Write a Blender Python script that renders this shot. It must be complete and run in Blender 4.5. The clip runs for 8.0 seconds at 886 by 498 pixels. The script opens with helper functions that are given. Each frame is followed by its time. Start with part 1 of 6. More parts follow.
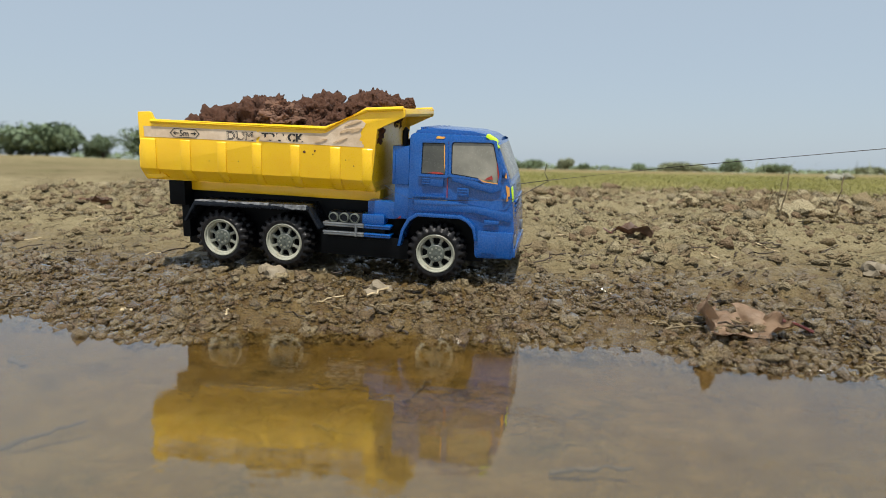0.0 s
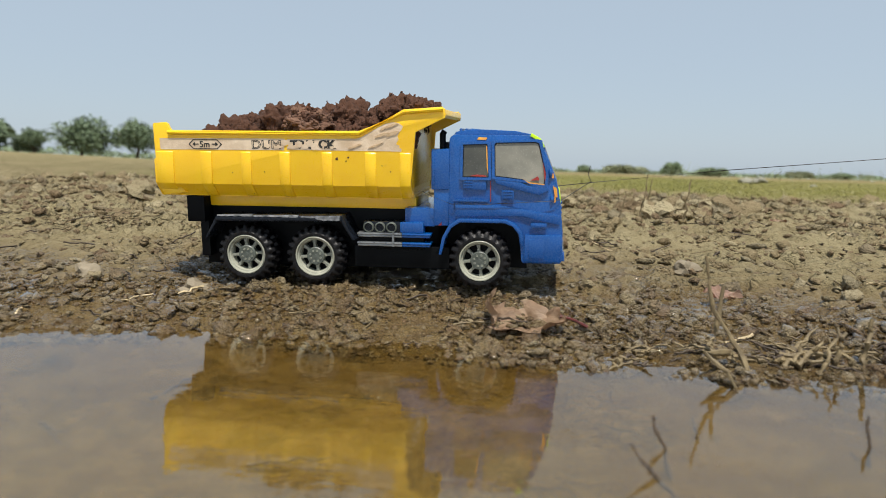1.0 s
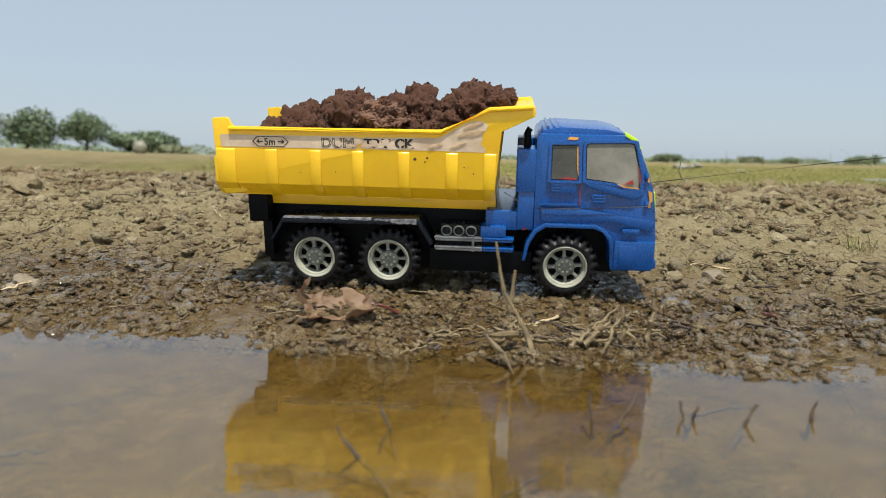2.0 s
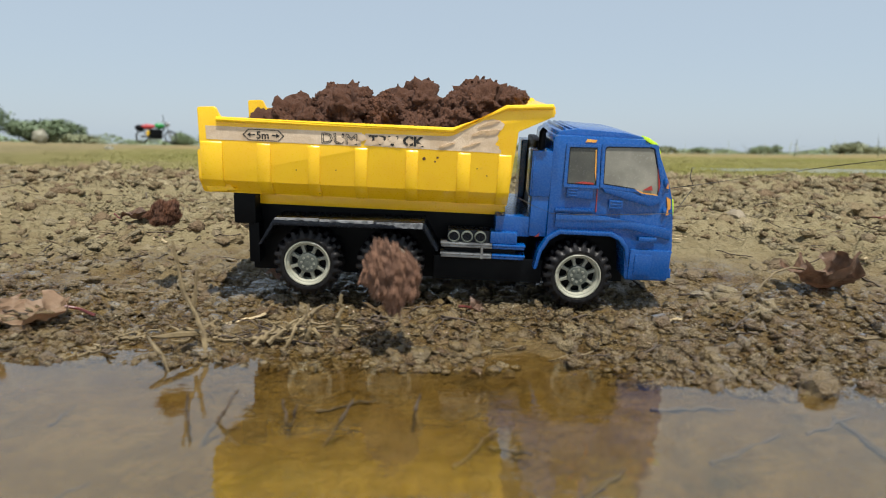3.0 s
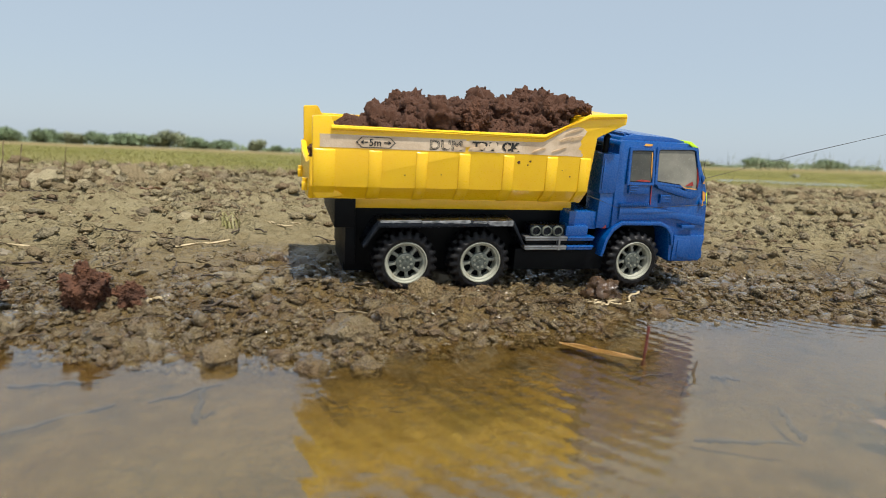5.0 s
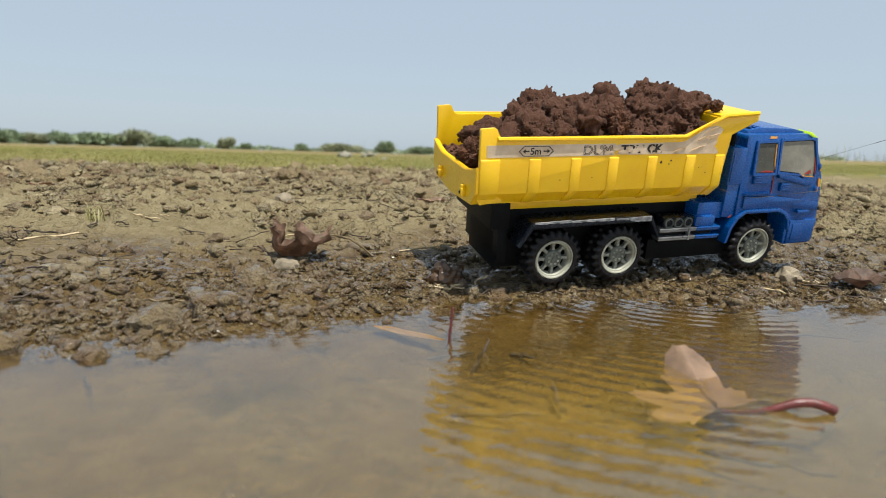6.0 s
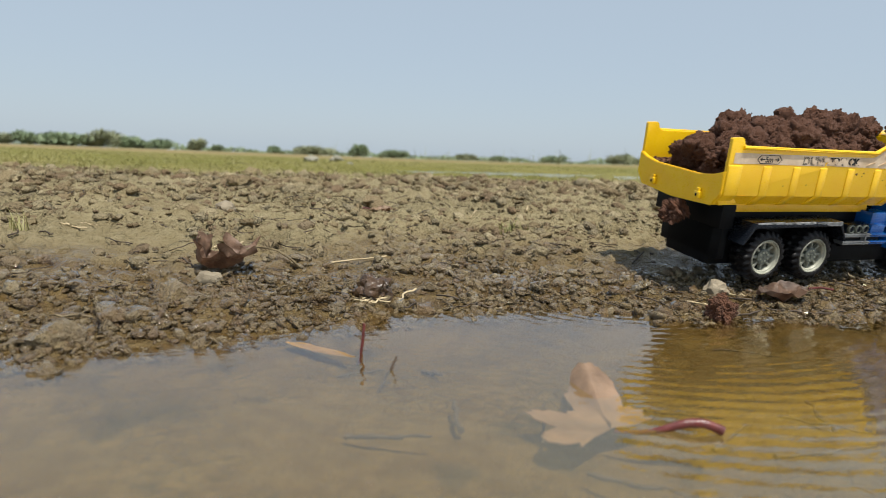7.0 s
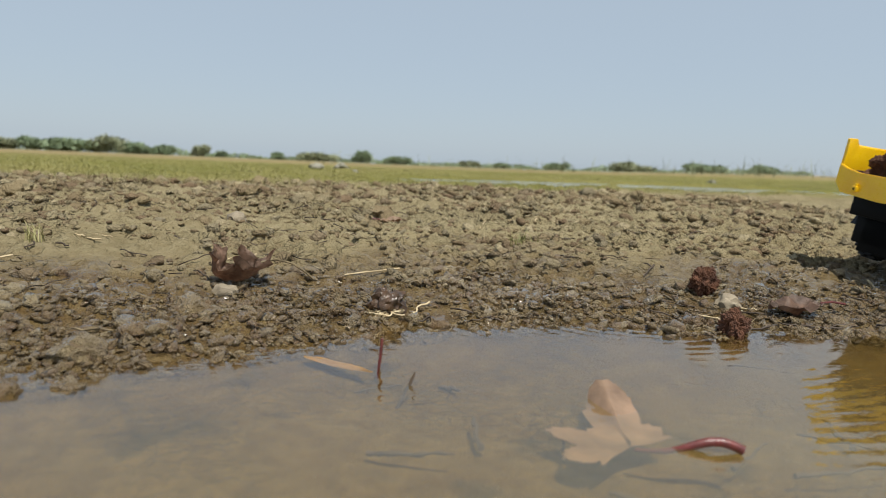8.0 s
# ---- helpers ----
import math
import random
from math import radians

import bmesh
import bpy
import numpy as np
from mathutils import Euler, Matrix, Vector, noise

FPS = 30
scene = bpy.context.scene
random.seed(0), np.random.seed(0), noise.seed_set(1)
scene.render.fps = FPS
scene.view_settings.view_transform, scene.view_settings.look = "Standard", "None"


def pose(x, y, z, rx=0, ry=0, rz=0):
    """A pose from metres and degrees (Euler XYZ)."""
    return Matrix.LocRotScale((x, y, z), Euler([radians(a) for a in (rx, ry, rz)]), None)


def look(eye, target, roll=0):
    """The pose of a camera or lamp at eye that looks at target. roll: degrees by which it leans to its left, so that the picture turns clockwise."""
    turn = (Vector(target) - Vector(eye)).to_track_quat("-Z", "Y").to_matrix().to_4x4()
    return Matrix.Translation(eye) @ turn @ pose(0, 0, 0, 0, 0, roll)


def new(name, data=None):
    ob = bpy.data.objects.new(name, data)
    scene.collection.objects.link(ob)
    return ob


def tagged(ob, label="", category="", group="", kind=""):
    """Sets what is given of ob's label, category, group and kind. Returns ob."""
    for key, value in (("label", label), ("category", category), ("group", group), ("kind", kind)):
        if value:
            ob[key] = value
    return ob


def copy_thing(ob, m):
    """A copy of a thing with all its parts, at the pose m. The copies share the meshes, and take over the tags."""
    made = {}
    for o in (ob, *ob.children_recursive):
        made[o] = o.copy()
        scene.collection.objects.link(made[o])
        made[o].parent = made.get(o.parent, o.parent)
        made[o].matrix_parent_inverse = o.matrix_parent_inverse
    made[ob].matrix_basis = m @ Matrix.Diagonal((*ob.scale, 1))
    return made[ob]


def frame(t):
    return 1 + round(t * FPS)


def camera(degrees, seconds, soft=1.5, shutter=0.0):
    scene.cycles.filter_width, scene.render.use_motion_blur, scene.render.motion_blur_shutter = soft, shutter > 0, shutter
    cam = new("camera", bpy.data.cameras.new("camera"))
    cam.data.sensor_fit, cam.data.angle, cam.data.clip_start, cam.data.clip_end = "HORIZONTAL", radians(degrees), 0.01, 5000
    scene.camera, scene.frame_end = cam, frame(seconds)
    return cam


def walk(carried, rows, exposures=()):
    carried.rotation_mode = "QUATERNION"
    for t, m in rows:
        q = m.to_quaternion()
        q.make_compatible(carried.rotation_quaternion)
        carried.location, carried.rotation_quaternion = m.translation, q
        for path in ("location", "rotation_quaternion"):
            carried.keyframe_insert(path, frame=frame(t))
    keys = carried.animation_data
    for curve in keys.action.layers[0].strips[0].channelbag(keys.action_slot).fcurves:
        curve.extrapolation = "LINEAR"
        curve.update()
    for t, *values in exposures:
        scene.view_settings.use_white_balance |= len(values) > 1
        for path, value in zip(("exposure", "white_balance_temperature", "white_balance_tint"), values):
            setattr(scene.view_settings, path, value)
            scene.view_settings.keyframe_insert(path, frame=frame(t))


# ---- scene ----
cam = camera(68.66, 8.0, 0.5, 0.15)
cam.data.dof.use_dof = True
cam.data.dof.focus_distance = 0.50
cam.data.dof.aperture_fstop = 10.0


def view(x, y, z, yaw, pitch, roll):
    """A camera pose: yaw to the left from +y, pitch up, roll to its left, in degrees."""
    return pose(x, y, z, 90 + pitch, 0, yaw) @ pose(0, 0, 0, 0, 0, roll)


walk(cam, [
    (0, view(0.0001, 0.0000, 0.1057, 12.140, -7.539, 0.787)),
    (0.5, view(0.0402, 0.0042, 0.1056, 10.523, -7.567, 1.235)),
    (1, view(0.0971, 0.0100, 0.1075, 7.567, -7.465, 1.525)),
    (1.5, view(0.1385, 0.0147, 0.1083, 5.855, -8.061, 1.232)),
    (1.7, view(0.1586, 0.0154, 0.1086, 5.276, -8.186, 0.954)),
    (2.8, view(0.2986, 0.0090, 0.1151, -0.652, -8.958, 1.089)),
    (3, view(0.3304, 0.0186, 0.1159, -2.323, -9.132, 0.879)),
    (3.5, view(0.3810, 0.0165, 0.1171, -5.809, -9.356, 1.104)),
    (4, view(0.4450, 0.0126, 0.1163, -9.428, -8.971, 1.372)),
    (4.5, view(0.4951, 0.0037, 0.1115, -11.922, -8.865, 1.741)),
    (5, view(0.5558, -0.0116, 0.1052, -14.301, -8.324, 2.359)),
    (5.2, view(0.5805, -0.0179, 0.1067, -14.703, -8.152, 1.819)),
    (6.3, view(0.6606, -0.0424, 0.1015, -17.434, -8.697, 1.967)),
    (6.5, view(0.6687, -0.0428, 0.1040, -18.016, -8.438, 2.142)),
    (7, view(0.6794, -0.0455, 0.1097, -18.934, -8.238, 2.193)),
    (7.5, view(0.6759, -0.0443, 0.1110, -19.111, -7.928, 2.306)),
    (8, view(0.6706, -0.0449, 0.1150, -18.676, -7.670, 2.382)),
], exposures=((0, 0.18), (1.5, 0.26), (3.5, 0.28), (6.5, 0.28), (7, 0.22), (8, 0.14)))

# ---------------------------------------------------------------- light
SUN_UP, SUN_FROM = 68.0, 165.0  # elevation, and the bearing clockwise from +y
world = bpy.data.worlds.new("sky")
scene.world = world
world.use_nodes = True
wn, wl = world.node_tree.nodes, world.node_tree.links
sky = wn.new("ShaderNodeTexSky")
sky.sky_type = "NISHITA"
sky.sun_disc = False
sky.sun_elevation = radians(SUN_UP)
sky.sun_rotation = radians(SUN_FROM)
sky.air_density, sky.dust_density, sky.ozone_density = 1.0, 1.0, 1.6
haze = wn.new("ShaderNodeMix")  # dust in the air evens the sky out
haze.data_type = "RGBA"
haze.inputs[7].default_value = (4.75, 5.65, 6.55, 1)
up = wn.new("ShaderNodeSeparateXYZ")
wl.new(wn.new("ShaderNodeTexCoord").outputs["Generated"], up.inputs[0])
thin = wn.new("ShaderNodeMapRange")  # the dust lies low
wl.new(up.outputs[2], thin.inputs[0])
for k, v in enumerate((0.35, 0.95, 0.78, 0.45)):
    thin.inputs[k + 1].default_value = v
wl.new(thin.outputs[0], haze.inputs[0])
wl.new(sky.outputs[0], haze.inputs[6])
wl.new(haze.outputs[2], wn["Background"].inputs[0])
wn["Background"].inputs[1].default_value = 0.092
lamp = bpy.data.lights.new("sun", "SUN")
lamp.energy, lamp.angle, lamp.color = 5.0, radians(0.6), (1.0, 0.955, 0.88)
a, e = radians(SUN_FROM), radians(SUN_UP)
new("sun", lamp).matrix_world = look((math.sin(a) * math.cos(e) * 50, math.cos(a) * math.cos(e) * 50, math.sin(e) * 50), (0, 0, 0))


# ---------------------------------------------------------------- materials
def shader(name):
    m = bpy.data.materials.new(name)
    m.use_nodes = True
    n, l = m.node_tree.nodes, m.node_tree.links
    return m, n, l, n["Principled BSDF"]


def mixed(n, l, fac, a, b):
    """A colour between a and b; each is a socket or an rgb triple."""
    mix = n.new("ShaderNodeMix")
    mix.data_type = "RGBA"
    if isinstance(fac, float):
        mix.inputs[0].default_value = fac
    else:
        l.new(fac, mix.inputs[0])
    for socket, v in ((mix.inputs[6], a), (mix.inputs[7], b)):
        if isinstance(v, tuple):
            socket.default_value = (*v, 1)
        else:
            l.new(v, socket)
    return mix.outputs[2]


def ramped(n, l, socket, lo, hi, to_lo=0.0, to_hi=1.0):
    r = n.new("ShaderNodeMapRange")
    l.new(socket, r.inputs[0])
    for k, v in enumerate((lo, hi, to_lo, to_hi)):
        r.inputs[k + 1].default_value = v
    return r.outputs[0]


def noised(n, l, scale, detail=4.0, rough=0.55, coords=None):
    t = n.new("ShaderNodeTexNoise")
    t.inputs["Scale"].default_value, t.inputs["Detail"].default_value, t.inputs["Roughness"].default_value = scale, detail, rough
    if coords is None:
        coords = n.new("ShaderNodeTexCoord").outputs["Object"]
    l.new(coords, t.inputs["Vector"])
    return t.outputs[0]


def bumped(n, l, bsdf, height, depth, strength=0.6):
    b = n.new("ShaderNodeBump")
    b.inputs["Strength"].default_value, b.inputs["Distance"].default_value = strength, depth
    l.new(height, b.inputs["Height"])
    l.new(b.outputs[0], bsdf.inputs["Normal"])
    l.new(b.outputs[0], bsdf.inputs["Coat Normal"])


def surface(name, col, other, rough=0.5, metal=0.0, scale=60.0, grain=900.0, depth=0.0004, spread=0.12, chip=None, chips=0.66, dirt=None, dirty=0.6, random_tone=False, coat=0.0):
    """A painted, moulded or natural surface: two tones, a grain, and if asked chips and grime."""
    m, n, l, b = shader(name)
    big, fine = noised(n, l, scale), noised(n, l, grain, 3.0)
    c = mixed(n, l, ramped(n, l, big, 0.35, 0.65), col, other)
    if random_tone:
        info = n.new("ShaderNodeObjectInfo")
        c = mixed(n, l, ramped(n, l, info.outputs["Random"], 0, 1, 0.0, 0.55), c, tuple(0.45 * v for v in col))
    if chip:
        c = mixed(n, l, ramped(n, l, noised(n, l, 130.0, 5.0, 0.65), chips, chips + 0.015), c, chip)
    if dirt:
        c = mixed(n, l, ramped(n, l, noised(n, l, scale * 0.6, 8.0, 0.7), dirty, dirty + 0.16, 0, 0.75), c, dirt)
    l.new(c, b.inputs["Base Color"])
    l.new(ramped(n, l, fine, 0.3, 0.7, max(0.02, rough - spread), min(1, rough + spread)), b.inputs["Roughness"])
    b.inputs["Metallic"].default_value = metal
    bumped(n, l, b, fine, depth)
    b.inputs["Coat Weight"].default_value = coat
    b.inputs["Coat Roughness"].default_value = 0.07
    if max(col) < 0.02:
        b.inputs["Specular IOR Level"].default_value = 0.10 if max(col) < 0.005 else 0.25
    return m


YELLOW = surface("yellow_plastic", (0.86, 0.535, 0.006), (0.82, 0.475, 0.006), 0.34, scale=45, depth=0.0001, dirt=(0.32, 0.15, 0.04), dirty=0.63, coat=0.3)
BLUE = surface("blue_plastic", (0.001, 0.075, 0.300), (0.001, 0.060, 0.245), 0.27, scale=55, depth=0.00004, spread=0.07, chip=(0.62, 0.30, 0.05), chips=0.735, dirt=(0.008, 0.04, 0.11), dirty=0.66, coat=0.55)
BLACK = surface("black_plastic", (0.0025, 0.003, 0.004), (0.004, 0.005, 0.006), 0.45, scale=70, depth=0.0002, dirt=(0.03, 0.025, 0.02), dirty=0.74)
NAVY = surface("worn_black_guard", (0.006, 0.008, 0.012), (0.010, 0.013, 0.019), 0.25, scale=80, depth=0.0002, chip=(0.55, 0.55, 0.55), chips=0.72)
SPOKE = surface("spoke_plastic", (0.26, 0.265, 0.21), (0.19, 0.195, 0.16), 0.36, scale=160)
RUBBER = surface("tyre_rubber", (0.006, 0.006, 0.007), (0.011, 0.010, 0.010), 0.40, scale=120, dirt=(0.04, 0.03, 0.02), dirty=0.68)
RIM = surface("rim_plastic", (0.36, 0.36, 0.285), (0.28, 0.28, 0.22), 0.34, scale=120, dirt=(0.20, 0.17, 0.11), dirty=0.56)
HUB = surface("hub_plastic", (0.105, 0.118, 0.098), (0.075, 0.085, 0.072), 0.40, scale=120)
CHROME = surface("worn_chrome", (0.40, 0.41, 0.41), (0.22, 0.23, 0.24), 0.38, 0.85, scale=60, grain=300, depth=0.00005, dirt=(0.08, 0.08, 0.08), dirty=0.62)
# one pale tone for both wear and the sheen on the mudguard's edge
SCUFF_SHEEN = surface("scuff_and_sheen", (0.34, 0.35, 0.36), (0.07, 0.075, 0.08), 0.4, scale=300)
LABEL = surface("faded_label", (0.66, 0.53, 0.38), (0.50, 0.37, 0.24), 0.6, scale=90, dirt=(0.70, 0.38, 0.08), dirty=0.60)
INK = surface("black_ink", (0.015, 0.015, 0.014), (0.04, 0.04, 0.035), 0.6, scale=400)
TORN = surface("torn_label", (0.56, 0.41, 0.25), (0.42, 0.28, 0.15), 0.65, scale=150)
LIME = surface("lime_tape", (0.62, 0.90, 0.02), (0.50, 0.80, 0.02), 0.45)
RED = surface("red_trim", (0.34, 0.028, 0.02), (0.22, 0.018, 0.014), 0.45, scale=200)
ORANGE = surface("bare_orange", (0.72, 0.36, 0.06), (0.62, 0.25, 0.04), 0.5, scale=200)
PANE = surface("cloudy_pane", (0.25, 0.24, 0.195), (0.14, 0.135, 0.11), 0.20, scale=38, depth=0.00004, dirt=(0.34, 0.31, 0.24), dirty=0.56)
DIM_PANE = surface("dim_pane", (0.075, 0.075, 0.062), (0.045, 0.046, 0.04), 0.20, scale=60, depth=0.00004, dirt=(0.16, 0.15, 0.12), dirty=0.60)
STRING = surface("dark_thread", (0.03, 0.028, 0.025), (0.06, 0.05, 0.04), 0.7)
SOIL = surface("red_brown_soil", (0.112, 0.044, 0.019), (0.050, 0.019, 0.009), 0.92, scale=110, grain=1000, depth=0.0022, dirt=(0.18, 0.080, 0.038), dirty=0.60)
PALE_SOIL = surface("crumbled_dry_soil", (0.17, 0.088, 0.052), (0.095, 0.048, 0.029), 0.95, scale=130, grain=1000, depth=0.0018)
LEAF = surface("dry_leaf", (0.40, 0.275, 0.175), (0.27, 0.17, 0.100), 0.55, scale=70, grain=500, depth=0.0006, dirt=(0.10, 0.05, 0.03), dirty=0.64)
DARK_LEAF = surface("dark_leaf", (0.25, 0.155, 0.105), (0.125, 0.078, 0.052), 0.50, scale=110, grain=500, depth=0.0006)
PALE_LEAF = surface("soaked_leaf", (0.24, 0.155, 0.095), (0.13, 0.082, 0.050), 0.6, scale=60, grain=400, depth=0.0004)
BROWN_LEAF = surface("brown_leaf", (0.30, 0.185, 0.120), (0.135, 0.080, 0.050), 0.55, scale=120, grain=500, depth=0.0006, dirt=(0.08, 0.045, 0.03), dirty=0.62)
GOLD_LEAF = surface("yellow_leaf", (0.52, 0.34, 0.14), (0.40, 0.25, 0.10), 0.4, scale=90)
STALK = surface("red_stalk", (0.13, 0.025, 0.02), (0.08, 0.018, 0.015), 0.35, scale=200)
TWIG = surface("weathered_twig", (0.20, 0.150, 0.074), (0.10, 0.072, 0.034), 0.7, scale=160, grain=1200)
WET_TWIG = surface("wet_twig", (0.075, 0.052, 0.032), (0.04, 0.028, 0.018), 0.75, scale=160)
STRAW = surface("dry_straw", (0.50, 0.40, 0.24), (0.38, 0.29, 0.16), 0.65, scale=200)
PINK = surface("pink_petal", (0.44, 0.27, 0.21), (0.36, 0.24, 0.16), 0.6, scale=160)
STONE = surface("mud_stone", (0.30, 0.25, 0.17), (0.22, 0.175, 0.11), 0.7, scale=90, grain=1100, depth=0.0008, random_tone=True)
WET_STONE = surface("wet_stone", (0.085, 0.048, 0.024), (0.040, 0.026, 0.016), 0.22, scale=110, grain=900, depth=0.0006)
# distance haze is tinted into these three leaf colours, paler and greyer
HAZE_FOLIAGE = surface("haze_tinted_foliage", (0.19, 0.25, 0.135), (0.15, 0.20, 0.105), 0.7, scale=0.6, grain=6, depth=0.05)
HAZE_DRY_FOLIAGE = surface("haze_tinted_dry_foliage", (0.23, 0.25, 0.14), (0.19, 0.21, 0.115), 0.7, scale=0.6, grain=6, depth=0.05)
HAZE_TREE_LEAVES = surface("haze_tinted_leaves", (0.150, 0.200, 0.110), (0.115, 0.16, 0.085), 0.7, scale=0.6, grain=6, depth=0.05)
BARK = surface("grey_bark", (0.14, 0.115, 0.09), (0.09, 0.075, 0.06), 0.85, scale=3, grain=20, depth=0.02)
GRASS = surface("field_grass", (0.200, 0.200, 0.055), (0.29, 0.26, 0.100), 0.6, scale=1.6, grain=60, depth=0.001)
WHITE = surface("white_plastic_bag", (0.24, 0.23, 0.17), (0.18, 0.17, 0.12), 0.5, scale=8)
BIKE_RED = surface("red_seat", (0.42, 0.035, 0.04), (0.35, 0.03, 0.03), 0.4)
BIKE_GREEN = surface("green_tank", (0.02, 0.26, 0.06), (0.02, 0.20, 0.05), 0.3)


def mud_material(loose=False, glints=False):
    """Cracked dry mud that turns dark and shiny towards the water; far off, stubble and grass."""
    m, n, l, b = shader(("wet_grit" if glints else "loose_mud") if loose else "mud")
    place = n.new("ShaderNodeNewGeometry").outputs["Position"]
    axes = n.new("ShaderNodeSeparateXYZ")
    l.new(place, axes.inputs[0])
    tone = noised(n, l, 9.0, 6.0, 0.6, place)
    fine = noised(n, l, 420.0, 6.0, 0.65, place)
    mid = noised(n, l, 70.0, 6.0, 0.6, place)
    dry = mixed(n, l, ramped(n, l, tone, 0.35, 0.65), (0.310, 0.262, 0.150), (0.240, 0.195, 0.108))
    dry = mixed(n, l, ramped(n, l, mid, 0.40, 0.62, 0, 0.45), dry, (0.35, 0.30, 0.185))
    soggy = mixed(n, l, ramped(n, l, mid, 0.35, 0.65), (0.118, 0.072, 0.026), (0.200, 0.140, 0.058))
    low = n.new("ShaderNodeMath")
    low.operation = "ADD"
    l.new(axes.outputs[2], low.inputs[0])
    l.new(ramped(n, l, tone, 0.3, 0.7, -0.008, 0.010), low.inputs[1])
    wet = ramped(n, l, low.outputs[0], 0.016, 0.033, 1.0, 0.0)
    beside = n.new("ShaderNodeMath")
    beside.operation = "MULTIPLY"
    l.new(wet, beside.inputs[0])
    l.new(ramped(n, l, axes.outputs[1], 1.2, 2.0, 1.0, 0.0), beside.inputs[1])
    wet = beside.outputs[0]
    debris = ramped(n, l, noised(n, l, 26.0, 5.0, 0.65, place), 0.56, 0.70, 0.0, 0.70)
    bed = mixed(n, l, debris, mixed(n, l, ramped(n, l, mid, 0.4, 0.6), (0.150, 0.092, 0.022), (0.210, 0.138, 0.042)), (0.042, 0.032, 0.012))
    soggy = mixed(n, l, ramped(n, l, axes.outputs[2], -0.005, 0.001), bed, soggy)
    near = mixed(n, l, wet, dry, soggy)
    # the far field: a green band, then stubble, bare to one side
    green = mixed(n, l, ramped(n, l, noised(n, l, 0.8, 4.0, 0.6, place), 0.35, 0.65), (0.180, 0.178, 0.052), (0.240, 0.215, 0.082))
    stubble = mixed(n, l, ramped(n, l, noised(n, l, 0.25, 5.0, 0.6, place), 0.35, 0.65), (0.27, 0.21, 0.115), (0.22, 0.19, 0.095))
    field = mixed(n, l, ramped(n, l, axes.outputs[1], 4.5, 11.0), green, stubble)
    lean = n.new("ShaderNodeMath")
    lean.operation = "MULTIPLY_ADD"
    l.new(axes.outputs[1], lean.inputs[0])
    lean.inputs[1].default_value = 0.36
    l.new(axes.outputs[0], lean.inputs[2])
    bare = ramped(n, l, lean.outputs[0], -0.6, 0.5, 1.0, 0.0)
    field = mixed(n, l, bare, field, mixed(n, l, ramped(n, l, noised(n, l, 1.4, 6.0, 0.65, place), 0.38, 0.62), (0.265, 0.215, 0.125), (0.185, 0.165, 0.085)))
    edge = n.new("ShaderNodeMath")
    edge.operation = "ADD"
    l.new(axes.outputs[1], edge.inputs[0])
    l.new(ramped(n, l, noised(n, l, 2.5, 4.0, 0.6, place), 0.2, 0.8, -0.35, 0.35), edge.inputs[1])
    col = mixed(n, l, ramped(n, l, edge.outputs[0], 1.35, 1.75), near, field)
    if loose:
        either = n.new("ShaderNodeMath")  # a tone for each crumb: tan, red-brown, grey or pale
        either.operation = "ADD"
        l.new(n.new("ShaderNodeNewGeometry").outputs["Random Per Island"], either.inputs[0])
        l.new(n.new("ShaderNodeObjectInfo").outputs["Random"], either.inputs[1])
        turn = n.new("ShaderNodeMath")
        turn.operation = "FRACT"
        l.new(either.outputs[0], turn.inputs[0])
        tones = n.new("ShaderNodeValToRGB")
        tones.color_ramp.elements[0].color, tones.color_ramp.elements[1].color = (0.30, 0.235, 0.135, 1), (0.46, 0.39, 0.25, 1)
        for at, c in ((0.35, (0.215, 0.155, 0.095, 1)), (0.55, (0.165, 0.098, 0.068, 1)), (0.68, (0.25, 0.215, 0.150, 1)), (0.84, (0.33, 0.27, 0.165, 1))):
            tones.color_ramp.elements.new(at).color = c
        l.new(turn.outputs[0], tones.inputs[0])
        col = mixed(n, l, ramped(n, l, wet, 0, 1, 0.65, 0.30), col, tones.outputs[0])
    l.new(col, b.inputs["Base Color"])
    l.new(ramped(n, l, wet, 0.0, 1.0, 0.90, 0.10 if loose else 0.12), b.inputs["Roughness"])
    l.new(ramped(n, l, wet, 0.0, 1.0, 0.0, 0.45 if loose else 0.35), b.inputs["Specular IOR Level"])
    l.new(ramped(n, l, wet, 0.3, 1.0, 0.0, 1.0 if loose else 0.8), b.inputs["Coat Weight"])  # a film of water
    b.inputs["Coat Roughness"].default_value = 0.035
    b.inputs["Coat IOR"].default_value = 1.40
    height = n.new("ShaderNodeMath")
    height.operation = "MULTIPLY_ADD"
    l.new(mid, height.inputs[0])
    height.inputs[1].default_value = 2.5
    l.new(fine, height.inputs[2])
    # a crust broken by thin cracks
    cells = n.new("ShaderNodeTexVoronoi")
    cells.feature = "DISTANCE_TO_EDGE"
    cells.inputs["Scale"].default_value = 95.0
    warp = n.new("ShaderNodeVectorMath")
    warp.operation = "MULTIPLY_ADD"
    swirl = n.new("ShaderNodeTexNoise")
    swirl.inputs["Scale"].default_value, swirl.inputs["Detail"].default_value = 130.0, 3.0
    l.new(place, swirl.inputs["Vector"])
    l.new(swirl.outputs["Color"], warp.inputs[0])
    warp.inputs[1].default_value = (0.012, 0.012, 0.012)
    l.new(place, warp.inputs[2])
    l.new(warp.outputs[0], cells.inputs["Vector"])
    crust = n.new("ShaderNodeMath")
    crust.operation = "MULTIPLY_ADD"
    l.new(ramped(n, l, cells.outputs["Distance"], 0.0, 0.16), crust.inputs[0])
    l.new(ramped(n, l, noised(n, l, 13.0, 4.0, 0.6, place), 0.42, 0.62, 0.0, 0.85), crust.inputs[1])
    l.new(height.outputs[0], crust.inputs[2])
